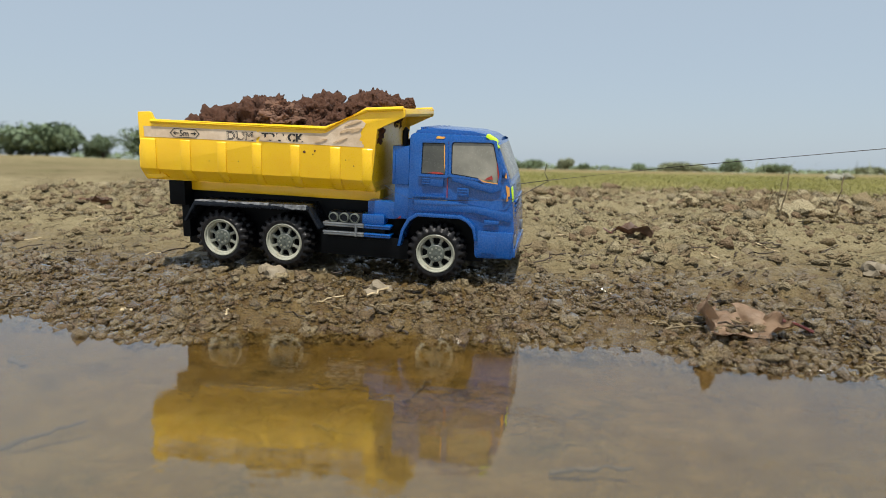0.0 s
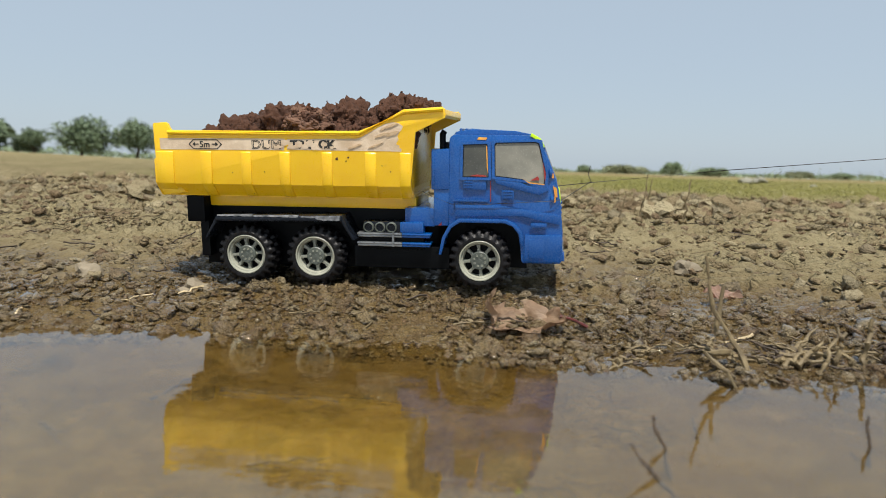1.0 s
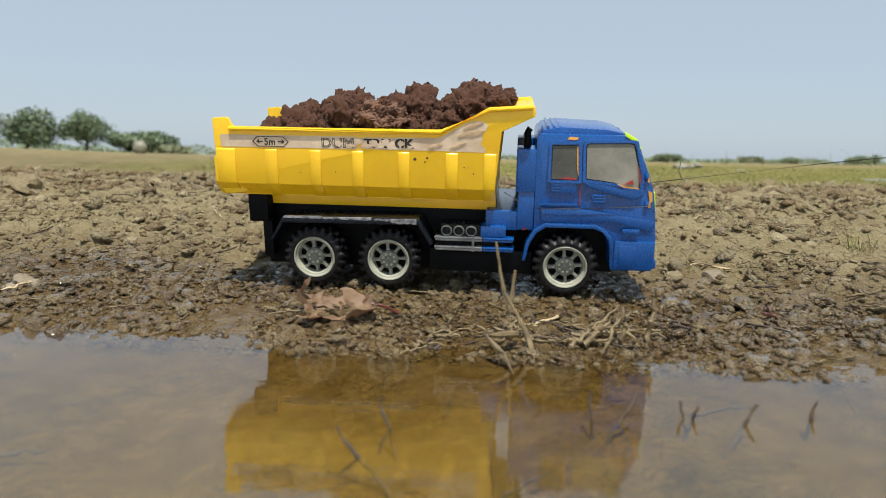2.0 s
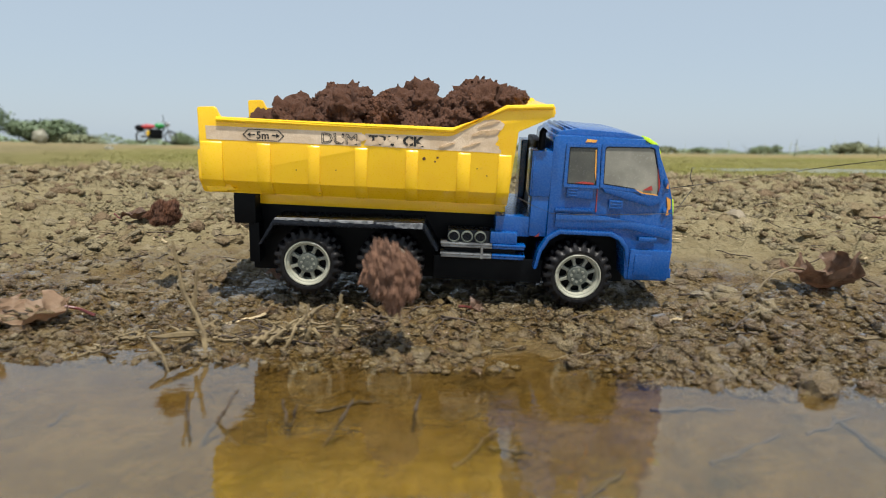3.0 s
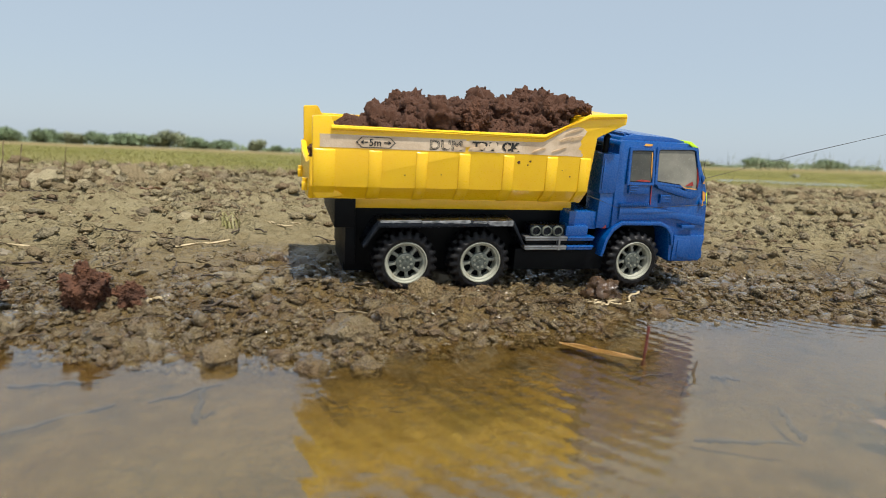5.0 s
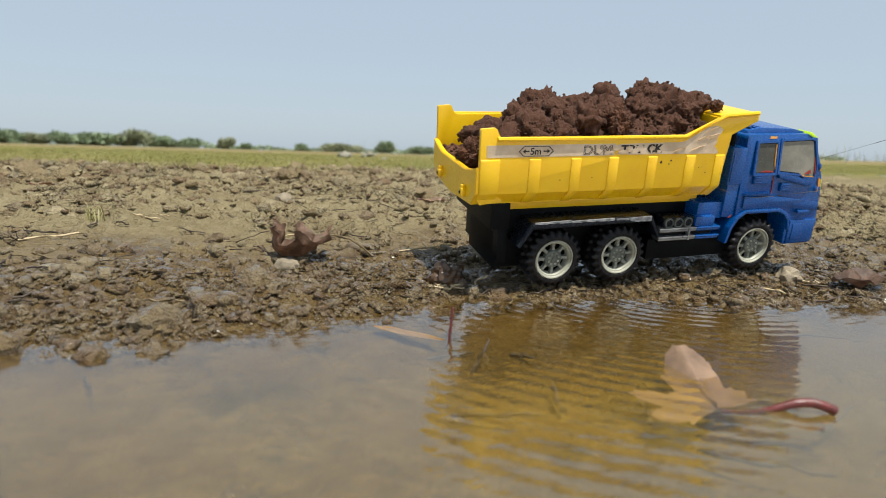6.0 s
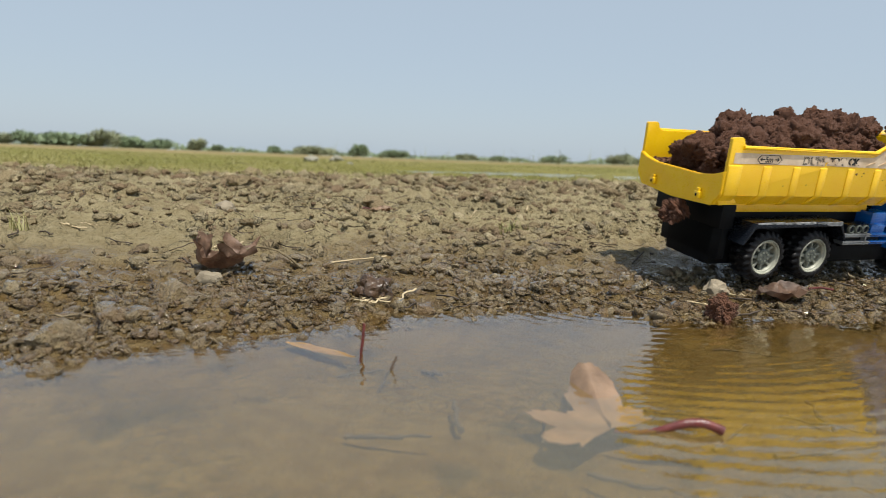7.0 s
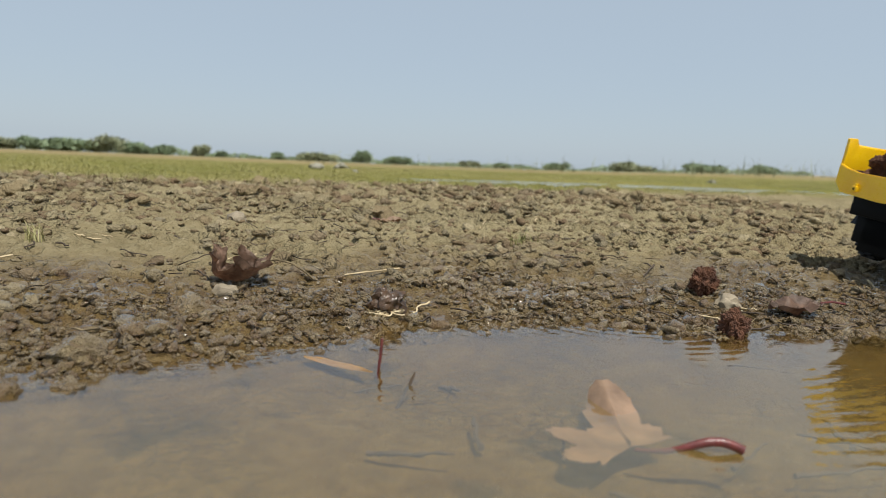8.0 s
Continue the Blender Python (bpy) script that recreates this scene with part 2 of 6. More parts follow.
    bumped(n, l, b, crust.outputs[0], 0.0044, 1.0)
    if glints:  # the film of water lies smooth over each grain
        l.remove(b.inputs["Coat Normal"].links[0])
    return m


def water_material():
    """Thin muddy water: a mirror at a grazing look, the bed showing through it, silt in it."""
    m, n, l, b = shader("muddy_water")
    out = n["Material Output"]
    place = n.new("ShaderNodeNewGeometry").outputs["Position"]
    n.remove(b)
    clear, silt, gloss = n.new("ShaderNodeBsdfTransparent"), n.new("ShaderNodeBsdfDiffuse"), n.new("ShaderNodeBsdfGlossy")
    clear.inputs[0].default_value = (0.94, 0.88, 0.66, 1)
    silt.inputs[0].default_value = (0.262, 0.210, 0.088, 1)
    gloss.inputs[0].default_value = (1, 1, 1, 1)
    gloss.inputs["Roughness"].default_value = 0.015
    axes = n.new("ShaderNodeSeparateXYZ")
    l.new(place, axes.inputs[0])
    cloud = n.new("ShaderNodeMath")
    cloud.operation = "MULTIPLY"
    l.new(ramped(n, l, axes.outputs[1], 0.31, 0.15, 0.01, 0.22), cloud.inputs[0])
    l.new(ramped(n, l, noised(n, l, 16.0, 4.0, 0.6, place), 0.3, 0.7, 0.55, 1.25), cloud.inputs[1])
    body, whole, fresnel = n.new("ShaderNodeMixShader"), n.new("ShaderNodeMixShader"), n.new("ShaderNodeFresnel")
    fresnel.inputs[0].default_value = 1.95
    l.new(cloud.outputs[0], body.inputs[0])
    l.new(clear.outputs[0], body.inputs[1])
    l.new(silt.outputs[0], body.inputs[2])
    l.new(fresnel.outputs[0], whole.inputs[0])
    l.new(body.outputs[0], whole.inputs[1])
    l.new(gloss.outputs[0], whole.inputs[2])
    l.new(whole.outputs[0], out.inputs[0])
    stretch = n.new("ShaderNodeMapping")
    stretch.inputs["Scale"].default_value = (1.0, 2.6, 1.0)
    l.new(place, stretch.inputs[0])
    ripple = n.new("ShaderNodeBump")
    ripple.inputs["Strength"].default_value, ripple.inputs["Distance"].default_value = 0.22, 0.0012
    waves = n.new("ShaderNodeMath")
    waves.operation = "MULTIPLY_ADD"
    l.new(noised(n, l, 150.0, 2.0, 0.5, stretch.outputs[0]), waves.inputs[0])
    waves.inputs[1].default_value = 0.22
    l.new(noised(n, l, 38.0, 3.0, 0.55, stretch.outputs[0]), waves.inputs[2])
    rings = n.new("ShaderNodeTexWave")  # rings spreading from the track
    rings.wave_type, rings.rings_direction = "RINGS", "Z"
    shift = n.new("ShaderNodeMapping")
    shift.inputs["Location"].default_value = (-0.98, -0.40, 0)
    l.new(place, shift.inputs[0])
    l.new(shift.outputs[0], rings.inputs["Vector"])
    for name, v in (("Scale", 27.0), ("Distortion", 2.2), ("Detail", 2.0), ("Detail Scale", 0.25)):
        rings.inputs[name].default_value = v
    ringed = n.new("ShaderNodeMath")
    ringed.operation = "MULTIPLY_ADD"
    l.new(rings.outputs["Fac"], ringed.inputs[0])
    l.new(ramped(n, l, axes.outputs[0], 0.25, 0.65, 0.0, 0.36), ringed.inputs[1])
    l.new(waves.outputs[0], ringed.inputs[2])
    stir = n.new("ShaderNodeMath")  # livelier where the clods fall in
    stir.operation = "MULTIPLY"
    l.new(ringed.outputs[0], stir.inputs[0])
    l.new(ramped(n, l, axes.outputs[0], 0.20, 0.75, 0.45, 1.5), stir.inputs[1])
    l.new(stir.outputs[0], ripple.inputs["Height"])
    l.new(ripple.outputs[0], gloss.inputs["Normal"])
    return m


MUD, PEBBLE, GRIT, WATER = mud_material(), mud_material(True), mud_material(True, True), water_material()


# ---------------------------------------------------------------- mesh tools
def part(name, bm, material, parent=None, label="", smooth=True):
    """Links a bmesh as one mesh object, under a thing or a part if one is given."""
    me = bpy.data.meshes.new(name)
    bm.normal_update()
    bm.to_mesh(me)
    bm.free()
    me.materials.append(material)
    if smooth:
        me.polygons.foreach_set("use_smooth", [True] * len(me.polygons))
        me.set_sharp_from_angle(angle=radians(38))
    ob = new(name, me)
    if parent is not None:
        ob.parent = parent
    return tagged(ob, label)


def raw(name, verts, faces, material, parent=None, label="", smooth=True):
    me = bpy.data.meshes.new(name)
    me.from_pydata(verts, [], faces)
    me.materials.append(material)
    if smooth:
        me.polygons.foreach_set("use_smooth", [True] * len(me.polygons))
    ob = new(name, me)
    if parent is not None:
        ob.parent = parent
    return tagged(ob, label)


def box(x0, x1, y0, y1, z0, z1, bevel=0.0):
    bm = bmesh.new()
    bmesh.ops.create_cube(bm, size=1, matrix=Matrix.Translation(((x0 + x1) / 2, (y0 + y1) / 2, (z0 + z1) / 2)) @ Matrix.Diagonal((x1 - x0, y1 - y0, z1 - z0, 1)))
    if bevel:
        bmesh.ops.bevel(bm, geom=bm.edges[:], offset=bevel, segments=2, affect="EDGES", profile=0.6)
    return bm


def prism(pts, y0, y1, bevel=0.0, side=None):
    """A slab between y0 and y1 with an outline in x and z. side(z) shifts the near face inwards."""
    bm = bmesh.new()
    near = [bm.verts.new((x, y0 + (side(z) if side else 0), z)) for x, z in pts]
    far = [bm.verts.new((x, y1 - (side(z) if side and y1 - y0 > 0.03 else -(side(z) if side else 0)), z)) for x, z in pts]
    k = len(pts)
    bm.faces.new(near)
    bm.faces.new(far[::-1])
    for i in range(k):
        bm.faces.new((near[(i + 1) % k], near[i], far[i], far[(i + 1) % k]))
    bmesh.ops.recalc_face_normals(bm, faces=bm.faces[:])
    if bevel:
        bmesh.ops.bevel(bm, geom=bm.edges[:], offset=bevel, segments=2, affect="EDGES", profile=0.6, clamp_overlap=True)
    return bm


def joined(*parts):
    """One bmesh from several."""
    bm = bmesh.new()
    for p in parts:
        me = bpy.data.meshes.new("piece")
        p.to_mesh(me)
        p.free()
        bm.from_mesh(me)
        bpy.data.meshes.remove(me)
    return bm


def tube(path, radii, sides=6):
    """A tapered tube along a path of points."""
    bm = bmesh.new()
    path = [Vector(p) for p in path]
    rings = []
    for i, p in enumerate(path):
        d = (path[min(i + 1, len(path) - 1)] - path[max(i - 1, 0)]).normalized()
        u = d.orthogonal().normalized()
        v = d.cross(u)
        r = radii[i] if isinstance(radii, (list, tuple)) else radii
        rings.append([bm.verts.new(p + r * (math.cos(2 * math.pi * k / sides) * u + math.sin(2 * math.pi * k / sides) * v)) for k in range(sides)])
    for a, b in zip(rings, rings[1:]):
        # rings may start at different angles: pair each vertex with the nearest
        s = min(range(sides), key=lambda k: (a[0].co - b[k].co).length)
        for k in range(sides):
            bm.faces.new((a[k], a[(k + 1) % sides], b[(k + 1 + s) % sides], b[(k + s) % sides]))
    bm.faces.new(rings[0][::-1])
    bm.faces.new(rings[-1])
    bmesh.ops.recalc_face_normals(bm, faces=bm.faces[:])
    return bm


def disc(r, y0, y1, x=0.0, z=0.0, sides=24, r2=None):
    """A short round bar along y, from y0 (radius r) to y1 (radius r2)."""
    bm = bmesh.new()
    m = Matrix.Translation((x, (y0 + y1) / 2, z)) @ Matrix.Rotation(radians(90), 4, "X")
    bmesh.ops.create_cone(bm, cap_ends=True, segments=sides, radius1=r if r2 is None else r2, radius2=r, depth=y1 - y0, matrix=m)
    return bm


def lathe(profile, sides=40):
    """A closed ring round the y axis from a profile of (radius, y)."""
    bm = bmesh.new()
    rings = [[bm.verts.new((r * math.cos(2 * math.pi * k / sides), y, r * math.sin(2 * math.pi * k / sides))) for r, y in profile] for k in range(sides)]
    for a, b in zip(rings, rings[1:] + rings[:1]):
        for i in range(len(profile)):
            j = (i + 1) % len(profile)
            bm.faces.new((a[i], a[j], b[j], b[i]))
    bmesh.ops.recalc_face_normals(bm, faces=bm.faces[:])
    return bm


def lump(seed, size, rough=0.3, flat=1.0, detail=3, fine=0.0):
    """A rough clod or stone round the origin."""
    bm = bmesh.new()
    bmesh.ops.create_icosphere(bm, subdivisions=detail, radius=1)
    at = Vector((seed * 7.3, seed * 3.1, seed * 1.7))
    for v in bm.verts:
        p = v.co.copy()
        k = 1 + rough * noise.noise(p * 1.4 + at) + rough * 0.6 * noise.noise(p * 3.2 + at)
        if fine:
            k += fine * (0.9 * (0.55 - noise.voronoi(p * 2.6 + at)[0][0]) + 0.55 * (0.5 - noise.voronoi(p * 6.0 + at)[0][0]) + 0.35 * noise.noise(p * 14.0 + at))
        v.co = Vector((p.x * size[0], p.y * size[1], p.z * size[2] * flat)) * k
    return bm


def lettering(text, size, bold=0.0, outline=0.0):
    """Flat letters as a mesh, standing in the plane that faces -y, from the lower left; hollow ones if an outline is given."""
    font = bpy.data.curves.new("letters", "FONT")
    font.body, font.size, font.extrude, font.offset = text, size, 0.00008, bold
    if outline:
        font.fill_mode, font.extrude, font.bevel_depth, font.bevel_resolution, font.resolution_u = "NONE", 0.0, outline, 0, 4
    ob = bpy.data.objects.new("letters", font)
    me = bpy.data.meshes.new_from_object(ob)
    bpy.data.objects.remove(ob)
    bm = bmesh.new()
    bm.from_mesh(me)
    bpy.data.meshes.remove(me)
    bmesh.ops.transform(bm, matrix=Matrix.Rotation(radians(90), 4, "X"), verts=bm.verts[:])
    return bm


def moved(bm, x, y, z, rx=0, ry=0, rz=0, scale=1.0):
    bmesh.ops.transform(bm, matrix=pose(x, y, z, rx, ry, rz) @ Matrix.Scale(scale, 4), verts=bm.verts[:])
    return bm


# ---------------------------------------------------------------- ground
SHORE_X = (-8, -2, -0.6, -0.4, -0.25, -0.15, 0.0, 0.15, 0.3, 0.42, 0.55, 0.66, 0.8, 0.9, 1.0, 1.15, 1.5, 2.5, 8)
SHORE_Y = (0.5, 0.42, 0.395, 0.37, 0.338, 0.383, 0.384, 0.372, 0.366, 0.352, 0.318, 0.336, 0.374, 0.372, 0.335, 0.302, 0.275, 0.22, 0.1)
RISE_D = (-3.0, -0.4, -0.15, -0.06, 0.0, 0.05, 0.10, 0.2, 0.35, 0.6, 1.0, 4.0)
RISE_Z = (-0.20, -0.028, -0.014, -0.007, -0.001, 0.0085, 0.0145, 0.026, 0.036, 0.046, 0.052, 0.055)
FAR_A = (-90, -60, -44, -30, -18, 15, 30, 45, 70)
FAR_S = (0.004, 0.004, 0.003, -0.005, -0.0065, -0.0075, -0.006, 0.0015, 0.002)


def height(x, y):
    """The height of the ground over the water."""
    d = y - np.interp(x, SHORE_X, SHORE_Y)
    z = float(np.interp(d, RISE_D, RISE_Z))
    p = Vector((x, y, 0))
    out = math.hypot(x, y)
    if out > 3:
        z += (out - 3) * float(np.interp(math.degrees(math.atan2(x, y)), FAR_A, FAR_S))
    hollow = ((x - 2.3) / 1.35) ** 2 + ((y - 2.15) / 0.40) ** 2
    if hollow < 1:
        z -= 0.030 * (1 - hollow)
    if -0.3 < d:
        k = min(1.0, max(0.18, (d + 0.03) / 0.25))
        z += k * 0.0085 * noise.noise(p * 7) + 0.004 * noise.noise(p * 16 + Vector((3, 1, 0)))
        if out < 4:
            crumb = abs(noise.noise(p * 38)) + 0.5 * abs(noise.noise(p * 85 + Vector((5, 2, 0))))
            # smooth slick mud lies between the crumbly patches
            rough = min(1.0, max(0.45, 0.70 + 1.4 * noise.noise(p * 6.5 + Vector((6, 3, 0)))))
            z += k * rough * (0.0140 * (crumb - 0.28))
            if y < 2:
                near, nxt = noise.voronoi(p * 42 + Vector((2, 7, 0)))[0][:2]
                plate = min(1.0, (nxt - near) / 0.30)
                z += k * 0.0095 * (plate - 0.6) * (0.5 + noise.noise(p * 11 + Vector((4, 4, 0))))
            # clods stand up in patches
            patch = noise.noise(p * 4.2 + Vector((9, 4, 0)))
            if patch > 0.0:
                z += k * 0.024 * patch * max(0.0, noise.noise(p * 26 + Vector((1, 8, 0))) + 0.1)
    return z


def spread(lo, dense_lo, dense_hi, hi, step, grow, back=None):
    """Grid lines: even between the dense ends, ever wider beyond."""
    mid = list(np.arange(dense_lo, dense_hi, step))
    up, s, v = [], step, dense_hi
    while v < hi:
        up.append(v)
        s *= grow
        v += s
    down, s, v = [], step, dense_lo
    while v > lo:
        s *= back or grow
        v -= s
        down.append(v)
    return down[::-1] + mid + up + [hi]


def build_ground():
    xs = spread(-900, -0.70, 1.60, 900, 0.0036, 1.09)
    ys = spread(-40, 0.29, 0.72, 1500, 0.0030, 1.032, 1.09)
    verts = [(x, y, height(x, y)) for y in ys for x in xs]
    w = len(xs)
    faces = [(j * w + i, j * w + i + 1, (j + 1) * w + i + 1, (j + 1) * w + i) for j in range(len(ys) - 1) for i in range(w - 1)]
    return tagged(raw("ground", verts, faces, MUD), "cracked brown mud bank running out into a flat dry field", "ground", kind="structure")


ground = build_ground()


def build_water(name, x0, x1, y0, y1, z, label):
    bm = box(x0, x1, y0, y1, z - 0.0006, z)
    for f in [f for f in bm.faces if f.normal.z < 0.9]:
        bm.faces.remove(f)
    ob = part(name, bm, WATER, smooth=False)
    ob.visible_shadow = False  # daylight reaches the bed
    return tagged(ob, label, "water", kind="structure")


build_water("far_puddle", 0.9, 3.7, 1.7, 2.6, 0.0465, "long shallow puddle lying in the grass")
build_water("water", -6, 7, -5, 0.75, 0.0, "shallow muddy puddle water mirroring the sky and the truck")


# ---------------------------------------------------------------- the toy truck
# Its space: x ahead, y to its far side, z up, from the near end of the rear axle.
WHEEL_R = 0.0207


def cab_in(z):
    """How far the cab's side leans in at a height."""
    return max(0.0, z - 0.058) * 0.10


def widened(bm, k, x, y, z):
    bmesh.ops.transform(bm, matrix=Matrix.Translation((x, y, z)) @ Matrix.Diagonal((k, 1, 1, 1)), verts=bm.verts[:])
    return bm


def build_wheel():
    """One wheel with its outer face at y = 0: knobbly tyre, dished rim with slots, hub with bolts."""
    r = WHEEL_R
    hub = joined(lathe([(0.0001, 0.0004), (0.0060, 0.0004), (0.0066, 0.0010), (0.0066, 0.0050), (0.0001, 0.0050)], 32), disc(0.0012, -0.0002, 0.002, sides=12))
    wheel = part("wheel", hub, HUB, label="grey-green wheel hub")
    bolt = lathe([(0.0001, 0.0002), (0.0004, 0.0002), (0.0005, -0.0002), (0.0008, -0.0002), (0.0009, 0.0006), (0.0001, 0.0006)], 10)
    bolts = bpy.data.meshes.new("wheel_bolt")
    bolt.to_mesh(bolts)
    bolt.free()
    bolts.materials.append(SPOKE)
    for k in range(8):
        ob = new("wheel_bolt", bolts)
        ob.parent = wheel
        ob.matrix_basis = pose(0.0040 * math.cos(k * math.pi / 4), 0, 0.0040 * math.sin(k * math.pi / 4))
    rim = lathe([(0.0147, -0.0010), (0.0141, -0.0016), (0.0135, -0.0014), (0.0131, -0.0002), (0.0122, 0.0001), (0.0116, 0.0012), (0.0112, 0.006), (0.0146, 0.008)], 48)
    part("rim", rim, RIM, wheel, "cream plastic rim")
    bar = prism([(0.0054, -0.0016), (0.0086, -0.0009), (0.0116, -0.0015), (0.0116, 0.0015), (0.0086, 0.0009), (0.0054, 0.0016)], 0.0016, 0.0050, 0.0004)
    bars = bpy.data.meshes.new("spoke")
    bar.to_mesh(bars)
    bar.free()
    bars.materials.append(SPOKE)
    for k in range(8):
        ob = new("spoke", bars)
        ob.parent = wheel
        ob.matrix_basis = pose(0, 0, 0, 0, 45 * k + 22, 0)
    part("rim_backing", disc(0.0125, 0.0072, 0.0165), BLACK, wheel)
    # the tyre, with two staggered rows of lugs raised out of its tread
    sides = 88
    bm = bmesh.new()
    rings = []
    for k in range(sides):
        up = [0.0010 if (k + shift) % 4 < 2 else -0.0013 for shift in (0, 2)]
        profile = [(0.0145, -0.0004), (0.0152, -0.0016), (0.0170, -0.0019), (0.0186, -0.0014 if up[0] > 0 else -0.0002), (r + up[0], 0.0006), (r + up[0], 0.0078), (r + up[1], 0.0092), (r + up[1], 0.0160), (0.0188, 0.0178), (0.0145, 0.0175)]
        a = 2 * math.pi * (k + 0.35 * (k % 2)) / sides
        rings.append([bm.verts.new((q * math.cos(a), y, q * math.sin(a))) for q, y in profile])
    for a, b in zip(rings, rings[1:] + rings[:1]):
        for i in range(len(a)):
            j = (i + 1) % len(a)
            bm.faces.new((a[i], a[j], b[j], b[i]))
    bmesh.ops.recalc_face_normals(bm, faces=bm.faces[:])
    part("tyre", bm, RUBBER, wheel, "black knobbly rubber tyre caked with mud")
    return wheel


def build_truck():
    truck = tagged(new("toy_dump_truck"), "scuffed toy dump truck, blue cab and yellow bed, on wet mud", "toy truck")
    near, far, mid = -0.0056, 0.0957, 0.0450

    # ---- bed
    edge = [(-0.0627, 0.0515), (-0.0635, 0.0940), (-0.0628, 0.0948), (-0.0540, 0.0954), (-0.0524, 0.0944), (-0.0510, 0.0912), (-0.0492, 0.0890), (-0.0470, 0.0883),
            (0.0886, 0.0886), (0.1196, 0.1030), (0.1470, 0.1050), (0.1480, 0.1040), (0.1478, 0.0985), (0.1462, 0.0980), (0.1274, 0.0890), (0.1240, 0.0515)]
    bed = part("bed", joined(box(-0.062, 0.124, 0.004, 0.086, 0.0425, 0.0455), box(-0.034, 0.1245, 0.0155, 0.0745, 0.0338, 0.0428, 0.0012)), YELLOW, truck, "yellow plastic tipper bed with scuffed sides")
    for name, y0, y1, s in (("side_panel", near, near + 0.003, 1), ("side_panel", far - 0.003, far, -1)):
        out = near if s > 0 else far
        panel = prism(edge, y0, y1, 0.0006)
        skirt = bmesh.new()
        v = [skirt.verts.new(p) for p in ((-0.0615, out + 0.0004 * s, 0.0522), (0.1238, out + 0.0004 * s, 0.0522), (0.1232, out + 0.010 * s, 0.0425), (-0.0600, out + 0.010 * s, 0.0425))]
        w = [skirt.verts.new(q.co + Vector((0, 0.003 * s, 0.001))) for q in v]
        skirt.faces.new(v), skirt.faces.new(w[::-1])
        for i in range(4):
            skirt.faces.new((v[i], v[(i + 1) % 4], w[(i + 1) % 4], w[i]))
        bmesh.ops.recalc_face_normals(skirt, faces=skirt.faces[:])
        side = part(name, joined(panel, skirt), YELLOW, bed)
        # rim along the top, ribs down the side
        lip = [(-0.0520, 0.0890), (0.0885, 0.0890), (0.1195, 0.1034), (0.1465, 0.1052)]
        rail = [(x, out - 0.0004 * s, z - 0.0008) for x, z in lip]
        part("top_rail", tube(rail, 0.0016, 8), YELLOW, side)
        for x0, x1 in ((-0.0625, -0.0493), (-0.0285, -0.0203), (0.0021, 0.0093), (0.0304, 0.0379), (0.0611, 0.0684), (0.0920, 0.0998), (0.1165, 0.1242)):
            rib = bmesh.new()
            o0, o1 = out - 0.0008 * s, out + 0.0090 * s - 0.0008 * s
            ring = [[rib.verts.new((x, y + lift * s, z)) for y, z, lift in ((out, 0.0752, 0.0002), (o0, 0.0742, 0), (o0, 0.0520, 0), (o1, 0.0428, 0), (o1, 0.0424, 0.002), (out, 0.052, 0.003))] for x in (x0, x1)]
            for i in range(5):
                rib.faces.new((ring[0][i], ring[1][i], ring[1][i + 1], ring[0][i + 1]))
            rib.faces.new(ring[0]), rib.faces.new(ring[1][::-1])
            bmesh.ops.recalc_face_normals(rib, faces=rib.faces[:])
            bmesh.ops.bevel(rib, geom=rib.edges[:], offset=0.0003, segments=1, affect="EDGES")
            part("rib", rib, YELLOW, side)
    # front wall, with the cab guard that juts out over the cab
    front = joined(box(0.1205, 0.1240, near + 0.001, far - 0.001, 0.050, 0.1000, 0.0006), box(0.1215, 0.1235, near + 0.008, far - 0.008, 0.0425, 0.0510))
    part("front_wall", front, YELLOW, bed)
    part("cab_guard", prism([(0.1215, 0.0990), (0.1215, 0.1015), (0.1475, 0.1045), (0.1485, 0.1005), (0.1465, 0.0985), (0.1460, 0.1015)], near + 0.001, far - 0.001, 0.0004), YELLOW, bed)
    # tailgate, lower than the sides and dipping in the middle
    gate = bmesh.new()
    out_y = [(near + 0.0006, 0.0700), (near + 0.010, 0.0665), (near + 0.024, 0.0640), (far - 0.024, 0.0640), (far - 0.010, 0.0665), (far - 0.0006, 0.0700), (far - 0.0006, 0.0520), (far - 0.0085, 0.0425), (mid, 0.0400), (near + 0.0085, 0.0425), (near + 0.0006, 0.0520)]
    a = [gate.verts.new((-0.0648 - 0.0010 * (1 - abs(y - mid) / 0.051), y, z)) for y, z in out_y]
    b = [gate.verts.new((-0.0612, y, z)) for y, z in out_y]
    gate.faces.new(a), gate.faces.new(b[::-1])
    for i in range(len(a)):
        gate.faces.new((a[i], a[(i + 1) % len(a)], b[(i + 1) % len(a)], b[i]))
    bmesh.ops.recalc_face_normals(gate, faces=gate.faces[:])
    bmesh.ops.bevel(gate, geom=gate.edges[:], offset=0.0006, segments=2, affect="EDGES")
    tail = part("tailgate", gate, YELLOW, bed)
    part("tail_lip", prism([(-0.0645, 0.0505), (-0.0500, 0.0510), (-0.0430, 0.0452), (-0.0600, 0.0432)], near + 0.004, far - 0.004, 0.0006), YELLOW, bed)
    for y in (0.0155, 0.0700):
        part("latch", joined(box(-0.0685, -0.0645, y - 0.0028, y + 0.0028, 0.0455, 0.0510, 0.0007), box(-0.0680, -0.0650, y - 0.0014, y + 0.0014, 0.0505, 0.0535, 0.0004)), YELLOW, tail)
        # no hole is cut: a black lump stands for its shaded inside
        part("latch_hole_shade", moved(lump(3, (0.0006, 0.0010, 0.0013), 0.2, 1, 2), -0.0686, y, 0.0482), BLACK, tail)
    # the worn label along the side, its print, and stains
    ly = near - 0.00005
